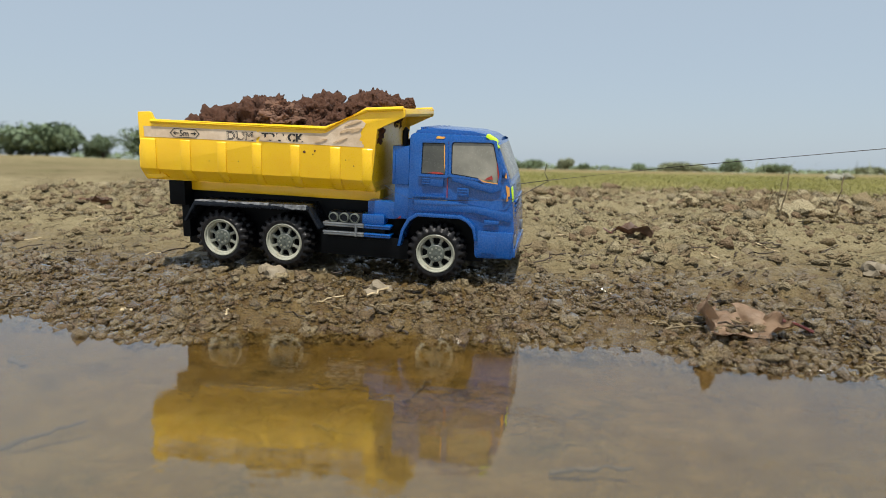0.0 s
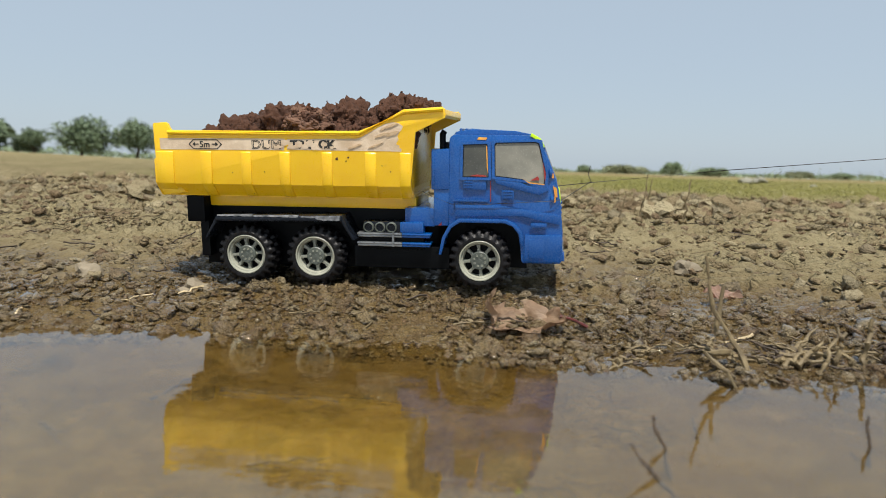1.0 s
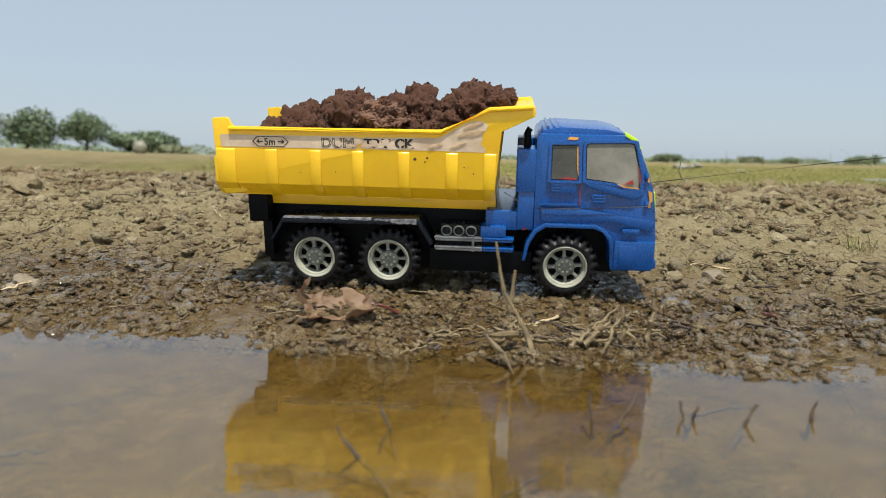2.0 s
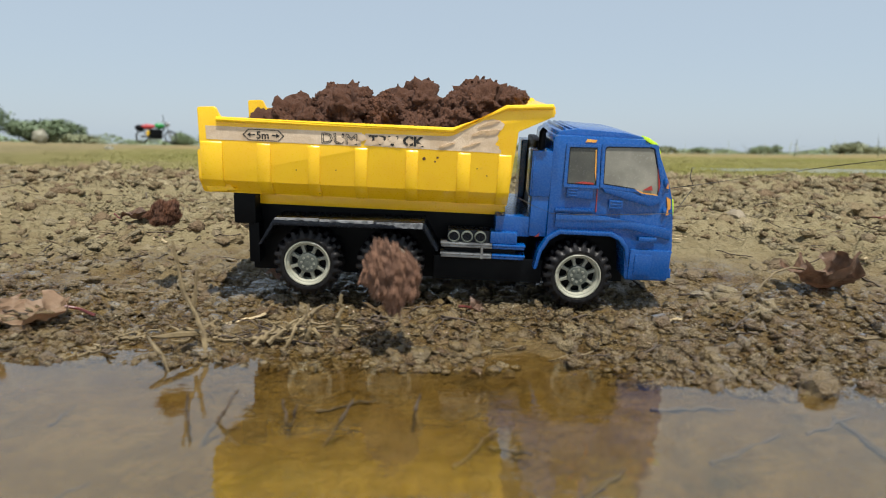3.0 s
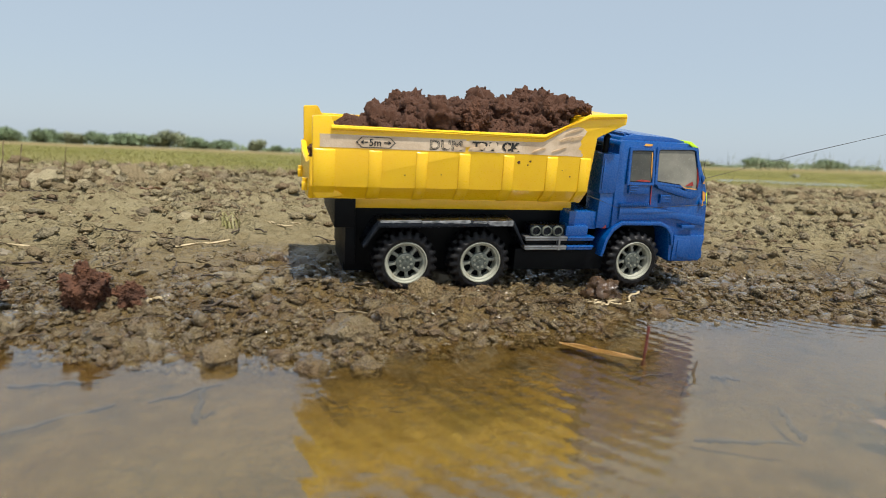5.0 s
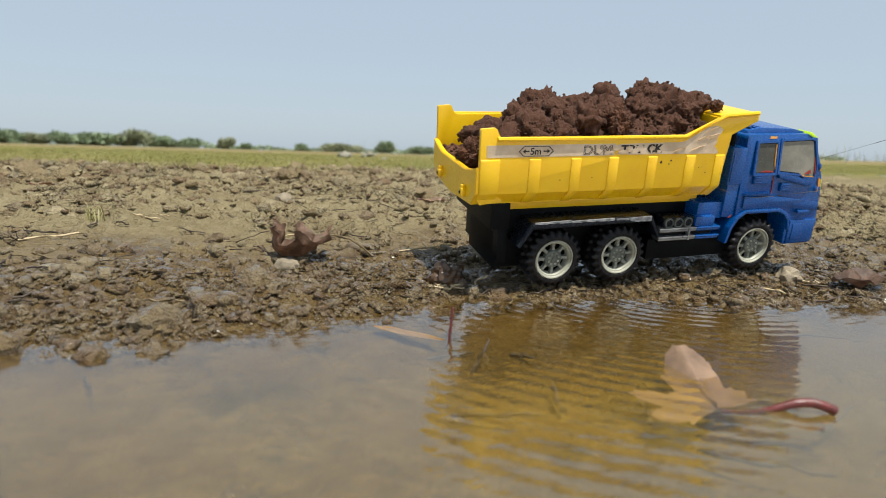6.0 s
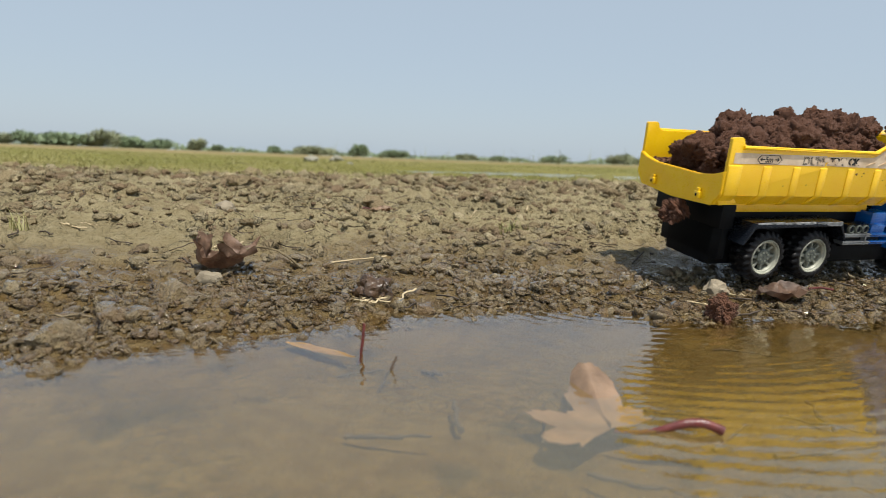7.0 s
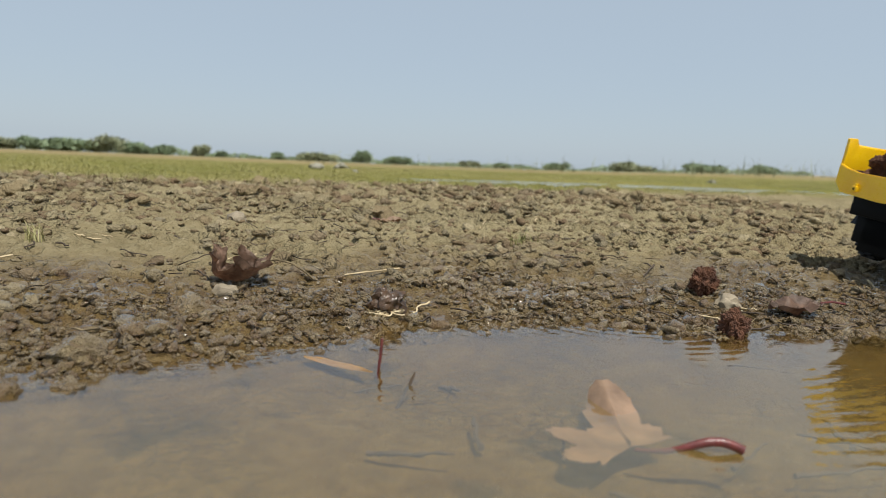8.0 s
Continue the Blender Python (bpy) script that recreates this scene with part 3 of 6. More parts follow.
    part("label_strip", prism([(-0.0589, 0.0842), (-0.0586, 0.0762), (0.0340, 0.0762), (0.0345, 0.0842)], ly - 0.00015, ly + 0.0004), LABEL, bed, "peeling faded paper label", False)
    torn = [(0.0362, 0.0838), (0.0372, 0.0800), (0.0358, 0.0768), (0.0480, 0.0764), (0.0800, 0.0762), (0.1060, 0.0760), (0.1175, 0.0758), (0.1178, 0.0775), (0.1162, 0.0785), (0.1165, 0.0798), (0.1140, 0.0808), (0.1146, 0.0822), (0.1158, 0.0842), (0.1150, 0.0862), (0.1160, 0.0885), (0.1178, 0.0905), (0.1188, 0.0930), (0.1160, 0.0950), (0.1120, 0.0957), (0.1060, 0.0945), (0.0960, 0.0890), (0.0890, 0.0852), (0.0860, 0.0845), (0.0600, 0.0842)]
    part("label_strip", prism(torn, ly - 0.00015, ly + 0.0004), LABEL, bed, "torn crumpled end of the faded paper label", False)
    for x, s in ((-0.0368, 1), (-0.0118, -1)):
        tip = [(x, 0.0800), (x + 0.0035 * s, 0.0834), (x + 0.0042 * s, 0.0834), (x + 0.0008 * s, 0.0800), (x + 0.0042 * s, 0.0767), (x + 0.0035 * s, 0.0767)]
        part("sign_edge", prism(tip, ly - 0.0004, ly), INK, bed, "", False)
        shaft = [(x + 0.0028 * s, 0.0800), (x + 0.0048 * s, 0.0815), (x + 0.0048 * s, 0.0804), (x + 0.0075 * s, 0.0804), (x + 0.0075 * s, 0.0797), (x + 0.0048 * s, 0.0797), (x + 0.0048 * s, 0.0786)]
        part("arrow", prism(shaft, ly - 0.0004, ly), INK, bed, "", False)
    for z in (0.0830, 0.0767):
        part("sign_edge", prism([(-0.0333, z), (-0.0153, z), (-0.0153, z + 0.0004), (-0.0333, z + 0.0004)], ly - 0.0004, ly), INK, bed, "", False)
    part("letters", moved(lettering("5m", 0.0062, 0.00012), -0.0287, ly - 0.0003, 0.0779), INK, bed, "", False)
    part("letters", widened(lettering("DUM", 0.0086, 0.0, 0.00028), 1.16, 0.0098, ly - 0.0001, 0.0771), INK, bed, "hollow dark lettering", False)
    part("letters", widened(lettering("TRU", 0.0078, 0.00020), 1.20, 0.0385, ly - 0.0003, 0.0776), INK, bed, "half-peeled dark lettering", False)
    part("letters", widened(lettering("CK", 0.0076, 0.00034), 1.14, 0.0590, ly - 0.0003, 0.0779), INK, bed, "bold dark lettering", False)
    # scraps where the print has come off
    rnd = random.Random(15)
    for x, z, w, h in ((0.0215, 0.0795, 0.0026, 0.0022), (0.0300, 0.0784, 0.0034, 0.0014), (0.0345, 0.0815, 0.0030, 0.0030), (0.0405, 0.0783, 0.0034, 0.0016), (0.0450, 0.0803, 0.0026, 0.0026), (0.0492, 0.0788, 0.0030, 0.0020), (0.0528, 0.0812, 0.0036, 0.0020), (0.0560, 0.0790, 0.0030, 0.0030), (0.0625, 0.0797, 0.0010, 0.0030), (0.0690, 0.0784, 0.0020, 0.0010)):
        scrap = [(x + w * math.cos(k * 0.628) * rnd.uniform(0.6, 1.1), z + h * math.sin(k * 0.628) * rnd.uniform(0.6, 1.1)) for k in range(10)]
        part("torn_patch", prism(scrap, ly - 0.00055, ly), LABEL, bed, "bare patch where the label's print tore off", False)
    for x, z, w, h in ((0.1085, 0.0925, 0.0070, 0.0012), (0.1120, 0.0880, 0.0050, 0.0016), (0.1040, 0.0870, 0.0055, 0.0010), (0.1000, 0.0800, 0.0060, 0.0010), (0.0850, 0.0790, 0.0050, 0.0010)):
        crease = [(x + w * math.cos(k * 0.628) * rnd.uniform(0.6, 1.1), z + 0.3 * (math.cos(k * 0.628) * w) + h * math.sin(k * 0.628) * rnd.uniform(0.5, 1.1)) for k in range(10)]
        part("label_crease", prism(crease, ly - 0.0007, ly), TORN, bed, "raised brown crease in the torn label", False)
    rnd = random.Random(5)
    for x, z, s in ((0.0720, 0.0705, 0.0011), (0.0945, 0.0538, 0.0014), (0.0800, 0.0715, 0.0007), (0.0190, 0.0610, 0.0004), (0.0785, 0.0690, 0.0005), (0.1100, 0.0620, 0.0005), (0.1040, 0.0660, 0.0004), (-0.0050, 0.0600, 0.0004), (0.0080, 0.0460, 0.0010)):
        part("mud_spot", moved(lump(rnd.random() * 9, (s, 0.0003, s), 0.4, 1, 2), x, near - 0.0001 if z > 0.052 else near + 0.006, z), SOIL, bed)

    # ---- chassis
    # these black boxes are extended downwards to block light and deepen the shade underneath
    chassis = part("chassis", box(-0.040, 0.150, 0.0190, 0.0710, -0.0110, 0.0345, 0.001), BLACK, truck, "dirty black plastic chassis, hung low to darken the gap beneath")
    part("rear_crossmember", box(-0.0478, -0.0340, 0.006, 0.084, 0.0225, 0.0420, 0.001), BLACK, chassis)
    part("mud_flap", box(-0.040, -0.0330, 0.010, 0.080, -0.0040, 0.0230, 0.001), BLACK, chassis)
    part("shade_floor_pan", box(0.080, 0.150, 0.006, 0.084, -0.0080, 0.0080, 0.001), BLACK, chassis)
    part("front_frame", box(0.140, 0.205, 0.019, 0.071, -0.0080, 0.030), BLACK, chassis)
    part("blue_frame", box(0.1180, 0.1400, 0.004, 0.086, 0.0230, 0.0360, 0.0008), BLUE, chassis)
    for x in (0.0, 0.0524, 0.172):
        part("axle", disc(0.003, 0.010, 0.080, x, 0.0, 12), BLACK, chassis)
    for y0, y1 in ((-0.0040, 0.0190), (0.0710, 0.0940)):
        arch = [(-0.0300, 0.0120), (-0.0200, 0.0290), (0.0735, 0.0305), (0.0830, 0.0130), (0.0812, 0.0128), (0.0722, 0.0272), (-0.0188, 0.0262), (-0.0284, 0.0115)]
        part("mudguard", prism(arch, y0, y1, 0.0006), NAVY, truck, "scratched black mudguard over the rear wheels")
        skirt_y = y0 if y0 < 0 else y1 - 0.0012
        part("mudguard_edge", prism([(-0.0205, 0.0285), (0.0738, 0.0300), (0.0745, 0.0262), (-0.0215, 0.0248)], skirt_y - 0.0008, skirt_y + 0.0022, 0.0012), NAVY, truck)
        rnd_edge = random.Random(3)
        # pale strips: the worn edge, and its highlight put into the colour
        for x0, x1 in ((-0.0190, 0.0080), (0.0086, 0.0420), (0.0440, 0.0725)):
            steps = 14
            low = [(x1 - (x1 - x0) * k / steps, 0.0290 - rnd_edge.uniform(0.0, 0.0007) - (0.0016 if x0 > 0.04 and k < 9 else 0)) for k in range(steps + 1)]
            part("scuff_sheen_edge", prism([(x0, 0.0296), (x1, 0.0304)] + low, skirt_y - 0.00095, skirt_y + 0.0006), SCUFF_SHEEN, truck, "pale strip of scuffs and painted sheen along the mudguard's edge", False)
        s = 1 if y0 < 0 else -1
        o = -0.0010 if s > 0 else 0.0910
        # side tank, three round lamps, double guard bars
        part("tank", box(0.0865, 0.1320, min(o + 0.004 * s, o + 0.016 * s), max(o + 0.004 * s, o + 0.016 * s), 0.0060, 0.0180, 0.001), BLACK, truck)
        part("battery_box", box(0.1150, 0.1320, min(o + 0.001 * s, o + 0.014 * s), max(o + 0.001 * s, o + 0.014 * s), 0.0185, 0.0262, 0.0009), BLUE, truck)
        part("cylinder_block", box(0.0882, 0.1150, min(o + 0.003 * s, o + 0.014 * s), max(o + 0.003 * s, o + 0.014 * s), 0.0180, 0.0262, 0.0009), NAVY, truck)
        for x in (0.0922, 0.1005, 0.1088):
            ring = moved(lathe([(0.0038, -0.001), (0.0030, -0.0014), (0.0028, 0.001), (0.0038, 0.002)], 20), x, o + 0.002 * s, 0.0222, 0, 0, 0 if s > 0 else 180)
            cup = moved(disc(0.0029, 0.0, 0.002, sides=20), x, o + 0.002 * s, 0.0222, 0, 0, 0 if s > 0 else 180)
            part("lamp_ring", ring, HUB, part("round_lamp", cup, NAVY, truck, "small round dark lamp with a silver ring"))
        lo, hi = min(o, o + 0.010 * s), max(o, o + 0.010 * s)
        for z in (0.0166, 0.0100):
            part("guard_plate", joined(box(0.0840, 0.1165, lo, hi, z + 0.0002, z + 0.0018, 0.0006), box(0.0845, 0.1165, lo + 0.0006, hi - 0.0006, z - 0.0014, z + 0.0001, 0.0006)), CHROME, truck, "worn chrome guard plate")
            part("guard_plate", joined(box(0.1166, 0.1375, lo, hi, z + 0.0002, z + 0.0018, 0.0006), box(0.1166, 0.1370, lo + 0.0006, hi - 0.0006, z - 0.0014, z + 0.0001, 0.0006)), BLUE, truck)
        part("bar_bracket", box(0.1095, 0.1110, min(o, o + 0.004 * s), max(o, o + 0.004 * s), 0.0085, 0.0190), CHROME, truck)

    # ---- cab
    c0, c1 = 0.0, 0.0900
    outline = [(0.1500, 0.0240), (0.1497, 0.0840), (0.1506, 0.0862), (0.1530, 0.0876), (0.2060, 0.0872), (0.2100, 0.0850), (0.2165, 0.0745), (0.2215, 0.0630), (0.2248, 0.0530), (0.2268, 0.0420), (0.2285, 0.0260), (0.2290, 0.0220),
               (0.2292, 0.0020), (0.2278, -0.0006), (0.2022, -0.0010), (0.2010, 0.0010), (0.2000, 0.0120), (0.1985, 0.0195), (0.1945, 0.0250), (0.1890, 0.0275), (0.1580, 0.0275), (0.1545, 0.0262)]
    cab = part("cab", prism(outline, c0, c1, 0.0008, cab_in), BLUE, truck, "chipped blue plastic cab")
    part("roof", prism([(0.1515, 0.0860), (0.1535, 0.0895), (0.1650, 0.0915), (0.1950, 0.0902), (0.2060, 0.0880), (0.2080, 0.0860)], 0.0085, 0.0815, 0.0010), BLUE, cab)
    for x, lift in ((0.1560, 0), (0.1600, 0), (0.1640, 0)):
        part("roof_ridge", box(x, x + 0.0016, 0.010, 0.080, 0.0895, 0.0918, 0.0005), BLUE, cab)
    arch = [(0.1430, 0.0040), (0.1455, 0.0165), (0.1500, 0.0250), (0.1570, 0.0300), (0.1900, 0.0300), (0.1965, 0.0270), (0.2010, 0.0215), (0.2025, 0.0120), (0.2005, 0.0118), (0.1988, 0.0200), (0.1945, 0.0250), (0.1890, 0.0272), (0.1580, 0.0272), (0.1520, 0.0230), (0.1478, 0.0155), (0.1452, 0.0040)]
    for y0, y1 in ((-0.0022, 0.0170), (0.0730, 0.0922)):
        part("wheel_arch", prism(arch, y0, y1, 0.0006), BLUE, cab)
    part("wheel_well", box(0.1480, 0.2000, 0.0185, 0.0715, 0.0060, 0.0270), BLACK, cab)
    for y0, y1, s in ((-0.0014, 0.0010, 1), (0.0890, 0.0914, -1)):
        part("bumper_corner", joined(prism([(0.2030, 0.0005), (0.2270, 0.0005), (0.2290, 0.0195), (0.2030, 0.0195)], y0, y1, 0.0007), prism([(0.2060, 0.0030), (0.2165, 0.0030), (0.2165, 0.0165), (0.2060, 0.0165)], y0 - 0.0007 if s > 0 else y1 - 0.0006, y0 + 0.0006 if s > 0 else y1 + 0.0007, 0.0005)), BLUE, cab)
        part("sill_band", prism([(0.1545, 0.0310), (0.1880, 0.0320), (0.2010, 0.0320), (0.2265, 0.0265), (0.2272, 0.0330), (0.2200, 0.0345), (0.1860, 0.0395), (0.1545, 0.0405)], y0 + 0.0004 if s > 0 else y1 - 0.0016, y0 + 0.0016 if s > 0 else y1 - 0.0004, 0.0005), BLUE, cab)
    part("step_ridge", box(0.1535, 0.1775, -0.0012, 0.0008, 0.0415, 0.0432, 0.0005), BLUE, cab)
    for k in range(14):
        part("step_tooth", box(0.1540 + 0.0017 * k, 0.1549 + 0.0017 * k, -0.0018, 0.0, 0.0420, 0.0436), BLUE, cab)
    # air intake and exhaust behind the cab
    part("air_intake", joined(box(0.1373, 0.1500, 0.001, 0.022, 0.0495, 0.0778, 0.0010), box(0.1390, 0.1500, 0.002, 0.022, 0.0240, 0.0500, 0.0010), box(0.1384, 0.1396, 0.0002, 0.003, 0.0525, 0.0745, 0.0003)), BLUE, truck)
    part("air_intake", box(0.1373, 0.1500, 0.068, 0.089, 0.0240, 0.0778, 0.0010), BLUE, truck)
    part("exhaust", joined(tube([(0.1440, 0.012, 0.070), (0.1440, 0.012, 0.0880), (0.1455, 0.012, 0.0900)], 0.0022, 10), box(0.1415, 0.1470, 0.022, 0.068, 0.030, 0.082, 0.001)), BLACK, truck)
    # windows with their trim
    def both(pts, lift, depth, material, name, label=""):
        soft = 0.0004 if material is BLUE else 0
        part(name, prism(pts, -lift, depth - lift, soft, cab_in), material, cab, label, bool(soft))
        back = prism([(x, z) for x, z in pts], c1 + lift - depth, c1 + lift, soft, lambda z: -cab_in(z))
        part(name, back, material, cab, label, bool(soft))

    def ringed(outer, inner, lift, depth, material, name):
        """A raised frame round an opening, on both sides of the cab."""
        for s in (1, -1):
            bm = bmesh.new()
            at = lambda z, d: (cab_in(z) - d) if s > 0 else c1 - cab_in(z) + d
            loops = [[bm.verts.new((x, at(z, d), z)) for x, z in pts] for pts, d in ((outer, lift - depth), (outer, lift), (inner, lift), (inner, lift - depth))]
            k = len(outer)
            for a, b in zip(loops, loops[1:]):
                for i in range(k):
                    bm.faces.new((a[i], a[(i + 1) % k], b[(i + 1) % k], b[i]))
            bmesh.ops.recalc_face_normals(bm, faces=bm.faces[:])
            bmesh.ops.bevel(bm, geom=[e for e in bm.edges if len(e.link_faces) == 2], offset=0.0003, segments=2, affect="EDGES", clamp_overlap=True)
            part(name, bm, material, cab)

    def grown(pts, d):
        mx, mz = sum(p[0] for p in pts) / len(pts), sum(p[1] for p in pts) / len(pts)
        return [(x + math.copysign(d, x - mx), z + math.copysign(d, z - mz)) for x, z in pts]

    small = [(0.1600, 0.0592), (0.1768, 0.0592), (0.1755, 0.0806), (0.1602, 0.0802)]
    large = [(0.1822, 0.0600), (0.2010, 0.0578), (0.2048, 0.0555), (0.2150, 0.0545), (0.2158, 0.0620), (0.2105, 0.0815), (0.2080, 0.0822), (0.1825, 0.0815), (0.1816, 0.0800)]
    for win in (small, large):
        ringed(grown(win, 0.0026), grown(win, 0.0006), 0.0014, 0.0016, BLUE, "window_frame")
        both(grown(win, 0.0007), 0.00020, 0.0008, NAVY, "window_seal")
        both(win, 0.00035, 0.0008, PANE if win is large else DIM_PANE, "side_window", "cloudy grey plastic window")
    both([(0.1760, 0.0660), (0.1770, 0.0610), (0.1760, 0.0800), (0.1753, 0.0800)], 0.0010, 0.0006, ORANGE, "paint_chip", "orange edge where paint flaked off the window")
    both([(0.1640, 0.0594), (0.1760, 0.0590), (0.1756, 0.0600), (0.1690, 0.0605)], 0.0010, 0.0006, RED, "red_stain", "red paint showing under the window")
    both([(0.2010, 0.0574), (0.2050, 0.0550), (0.2155, 0.0540), (0.2155, 0.0546), (0.2052, 0.0558)], 0.0010, 0.0006, ORANGE, "paint_chip", "orange edge where paint flaked off the window")
    both([(0.2140, 0.0700), (0.2160, 0.0620), (0.2166, 0.0560), (0.2158, 0.0560), (0.2150, 0.0620)], 0.0010, 0.0006, RED, "red_stain", "red paint showing beside the window")
    # door: seam, waist panel, handle, vent, mirror arm
    both([(0.1788, 0.0420), (0.1794, 0.0420), (0.1782, 0.0828), (0.1777, 0.0828)], 0.00025, 0.0006, RED, "door_seam")
    both([(0.1815, 0.0575), (0.2000, 0.0555), (0.2045, 0.0535), (0.2185, 0.0535), (0.2185, 0.0500), (0.2120, 0.0470), (0.1990, 0.0500), (0.1830, 0.0545)], 0.0013, 0.002, BLUE, "waist_panel")
    both([(0.1865, 0.0435), (0.1950, 0.0435), (0.1950, 0.0500), (0.1865, 0.0500)], 0.0010, 0.002, BLUE, "door_handle", "moulded slotted door handle")
    for z in (0.0448, 0.0468, 0.0486):
        both([(0.1875, z), (0.1940, z), (0.1940, z + 0.0010), (0.1875, z + 0.0010)], 0.0017, 0.002, BLUE, "handle_slot")
    for z in (0.0512, 0.0530, 0.0548, 0.0565):
        both([(0.1605, z), (0.1665, z), (0.1665, z + 0.0010), (0.1605, z + 0.0010)], 0.0015, 0.002, BLUE, "vent_bar")
    both([(0.1600, 0.0500), (0.1760, 0.0500), (0.1760, 0.0580), (0.1600, 0.0580)], 0.0008, 0.0016, BLUE, "vent_panel")
    both([(0.2070, 0.0250), (0.2180, 0.0250), (0.2180, 0.0278), (0.2070, 0.0278)], 0.0024, 0.002, BLUE, "marker_lamp")
    part("mirror_stub", moved(lump(4, (0.0014, 0.0014, 0.0030), 0.2, 1, 2), 0.2195, -0.0006, 0.0620), BLUE, cab)
    part("mirror_stub", moved(lump(6, (0.0014, 0.0012, 0.0026), 0.2, 1, 2), 0.2210, -0.0004, 0.0445), BLUE, cab)
    for pts in ([(0.2192, 0.0640), (0.2212, 0.0620), (0.2220, 0.0585), (0.2204, 0.0588)], [(0.2212, 0.0535), (0.2240, 0.0520), (0.2246, 0.0460), (0.2232, 0.0455), (0.2238, 0.0425), (0.2222, 0.0420), (0.2226, 0.0470)], [(0.1690, 0.0842), (0.1750, 0.0842), (0.1760, 0.0856), (0.1700, 0.0860)], [(0.1820, 0.0578), (0.1832, 0.0578), (0.1850, 0.0590), (0.1826, 0.0592)]):
        both(pts, 0.0004, 0.0006, ORANGE, "paint_chip", "bare orange plastic where paint flaked off")
    for pts in ([(0.1800, 0.0816), (0.1814, 0.0822), (0.1808, 0.0806)], [(0.2060, 0.0570), (0.2110, 0.0600), (0.2120, 0.0572)], [(0.1425, 0.0245), (0.1452, 0.0272), (0.1450, 0.0250)]):
        both(pts, 0.0012, 0.0006, RED, "red_stain")
    # front: windscreen, grille, headlights, tape
    slope = math.degrees(math.atan2(0.2248 - 0.2120, 0.0850 - 0.0530))
    def facing(name, x, z, w, h, t, material, label="", y=mid):
        b = box(-t, t, -w / 2, w / 2, -h / 2, h / 2, min(t, 0.0006))
        part(name, moved(b, x, y, z, 0, -slope if z > 0.045 else -3, 0), material, cab, label)
    facing("windscreen", 0.2188, 0.0690, 0.076, 0.026, 0.0008, PANE, "cloudy grey windscreen")
    facing("windscreen_frame", 0.2183, 0.0690, 0.082, 0.030, 0.0008, BLUE)
    for k in range(4):
        facing("grille_bar", 0.2278, 0.0300 + 0.0035 * k, 0.062, 0.0018, 0.0009, BLUE)
    for y in (mid - 0.035, mid + 0.035):
        facing("headlight", 0.2292, 0.0125, 0.012, 0.007, 0.0008, CHROME, "worn silver headlight", y)
    facing("bumper_bar", 0.2296, 0.0040, 0.088, 0.006, 0.0012, BLUE)
    part("tape", prism([(0.2060, 0.0888), (0.2122, 0.0852), (0.2152, 0.0795), (0.2138, 0.0790), (0.2098, 0.0840), (0.2050, 0.0868)], 0.0016, 0.0150, 0.0003), LIME, cab, "strip of bright lime sticky tape")
    part("tape", moved(box(-0.0003, 0.0003, -0.0050, 0.0050, -0.0050, 0.0050, 0.0001), 0.2262, 0.0055, 0.0470, 0, -8, 0), LIME, cab, "strip of bright lime sticky tape")
    # wheels
    wheels = []
    first = build_wheel()
    for k, (x, y, turn) in enumerate(((0.0, 0.0, 0), (0.0524, 0.0, 0), (0.172, 0.0, 0), (0.0, 0.0900, 180), (0.0524, 0.0900, 180), (0.172, 0.0900, 180))):
        wheel = first if k == 0 else copy_thing(first, pose(0, 0, 0))
        wheel.parent = truck
        wheels.append((wheel, x, y, turn))
    return truck, wheels


truck, truck_wheels = build_truck()


def in_bed(x):
    """The top of the heaped soil along the bed."""
    return float(np.interp(x, (-0.060, -0.045, -0.030, -0.018, 0.0, 0.020, 0.045, 0.065, 0.090, 0.110, 0.125, 0.140), (0.064, 0.070, 0.079, 0.094, 0.102, 0.105, 0.106, 0.108, 0.106, 0.106, 0.104, 0.103)))


def gritted(name, spots, parent, soil=SOIL):
    """Small rough grains at the spots given, in one mesh."""
    rnd = random.Random(len(spots))
    bm = lump(2.2, (1, 0.9, 0.85), 0.5, 1, 1)
    v = np.array([q.co[:] for q in bm.verts])
    f = np.array([[q.index for q in p.verts] for p in bm.faces])
    bm.free()
    verts, faces = [], []
    for k, (at, size) in enumerate(spots):
        turn = np.array(Euler((rnd.uniform(0, 6), rnd.uniform(0, 6), rnd.uniform(0, 6))).to_matrix())
        verts.append(v @ turn.T * size + np.array(at))
        faces.append(f + k * len(v))
    return raw(name, np.concatenate(verts).tolist(), np.concatenate(faces).tolist(), soil, parent)


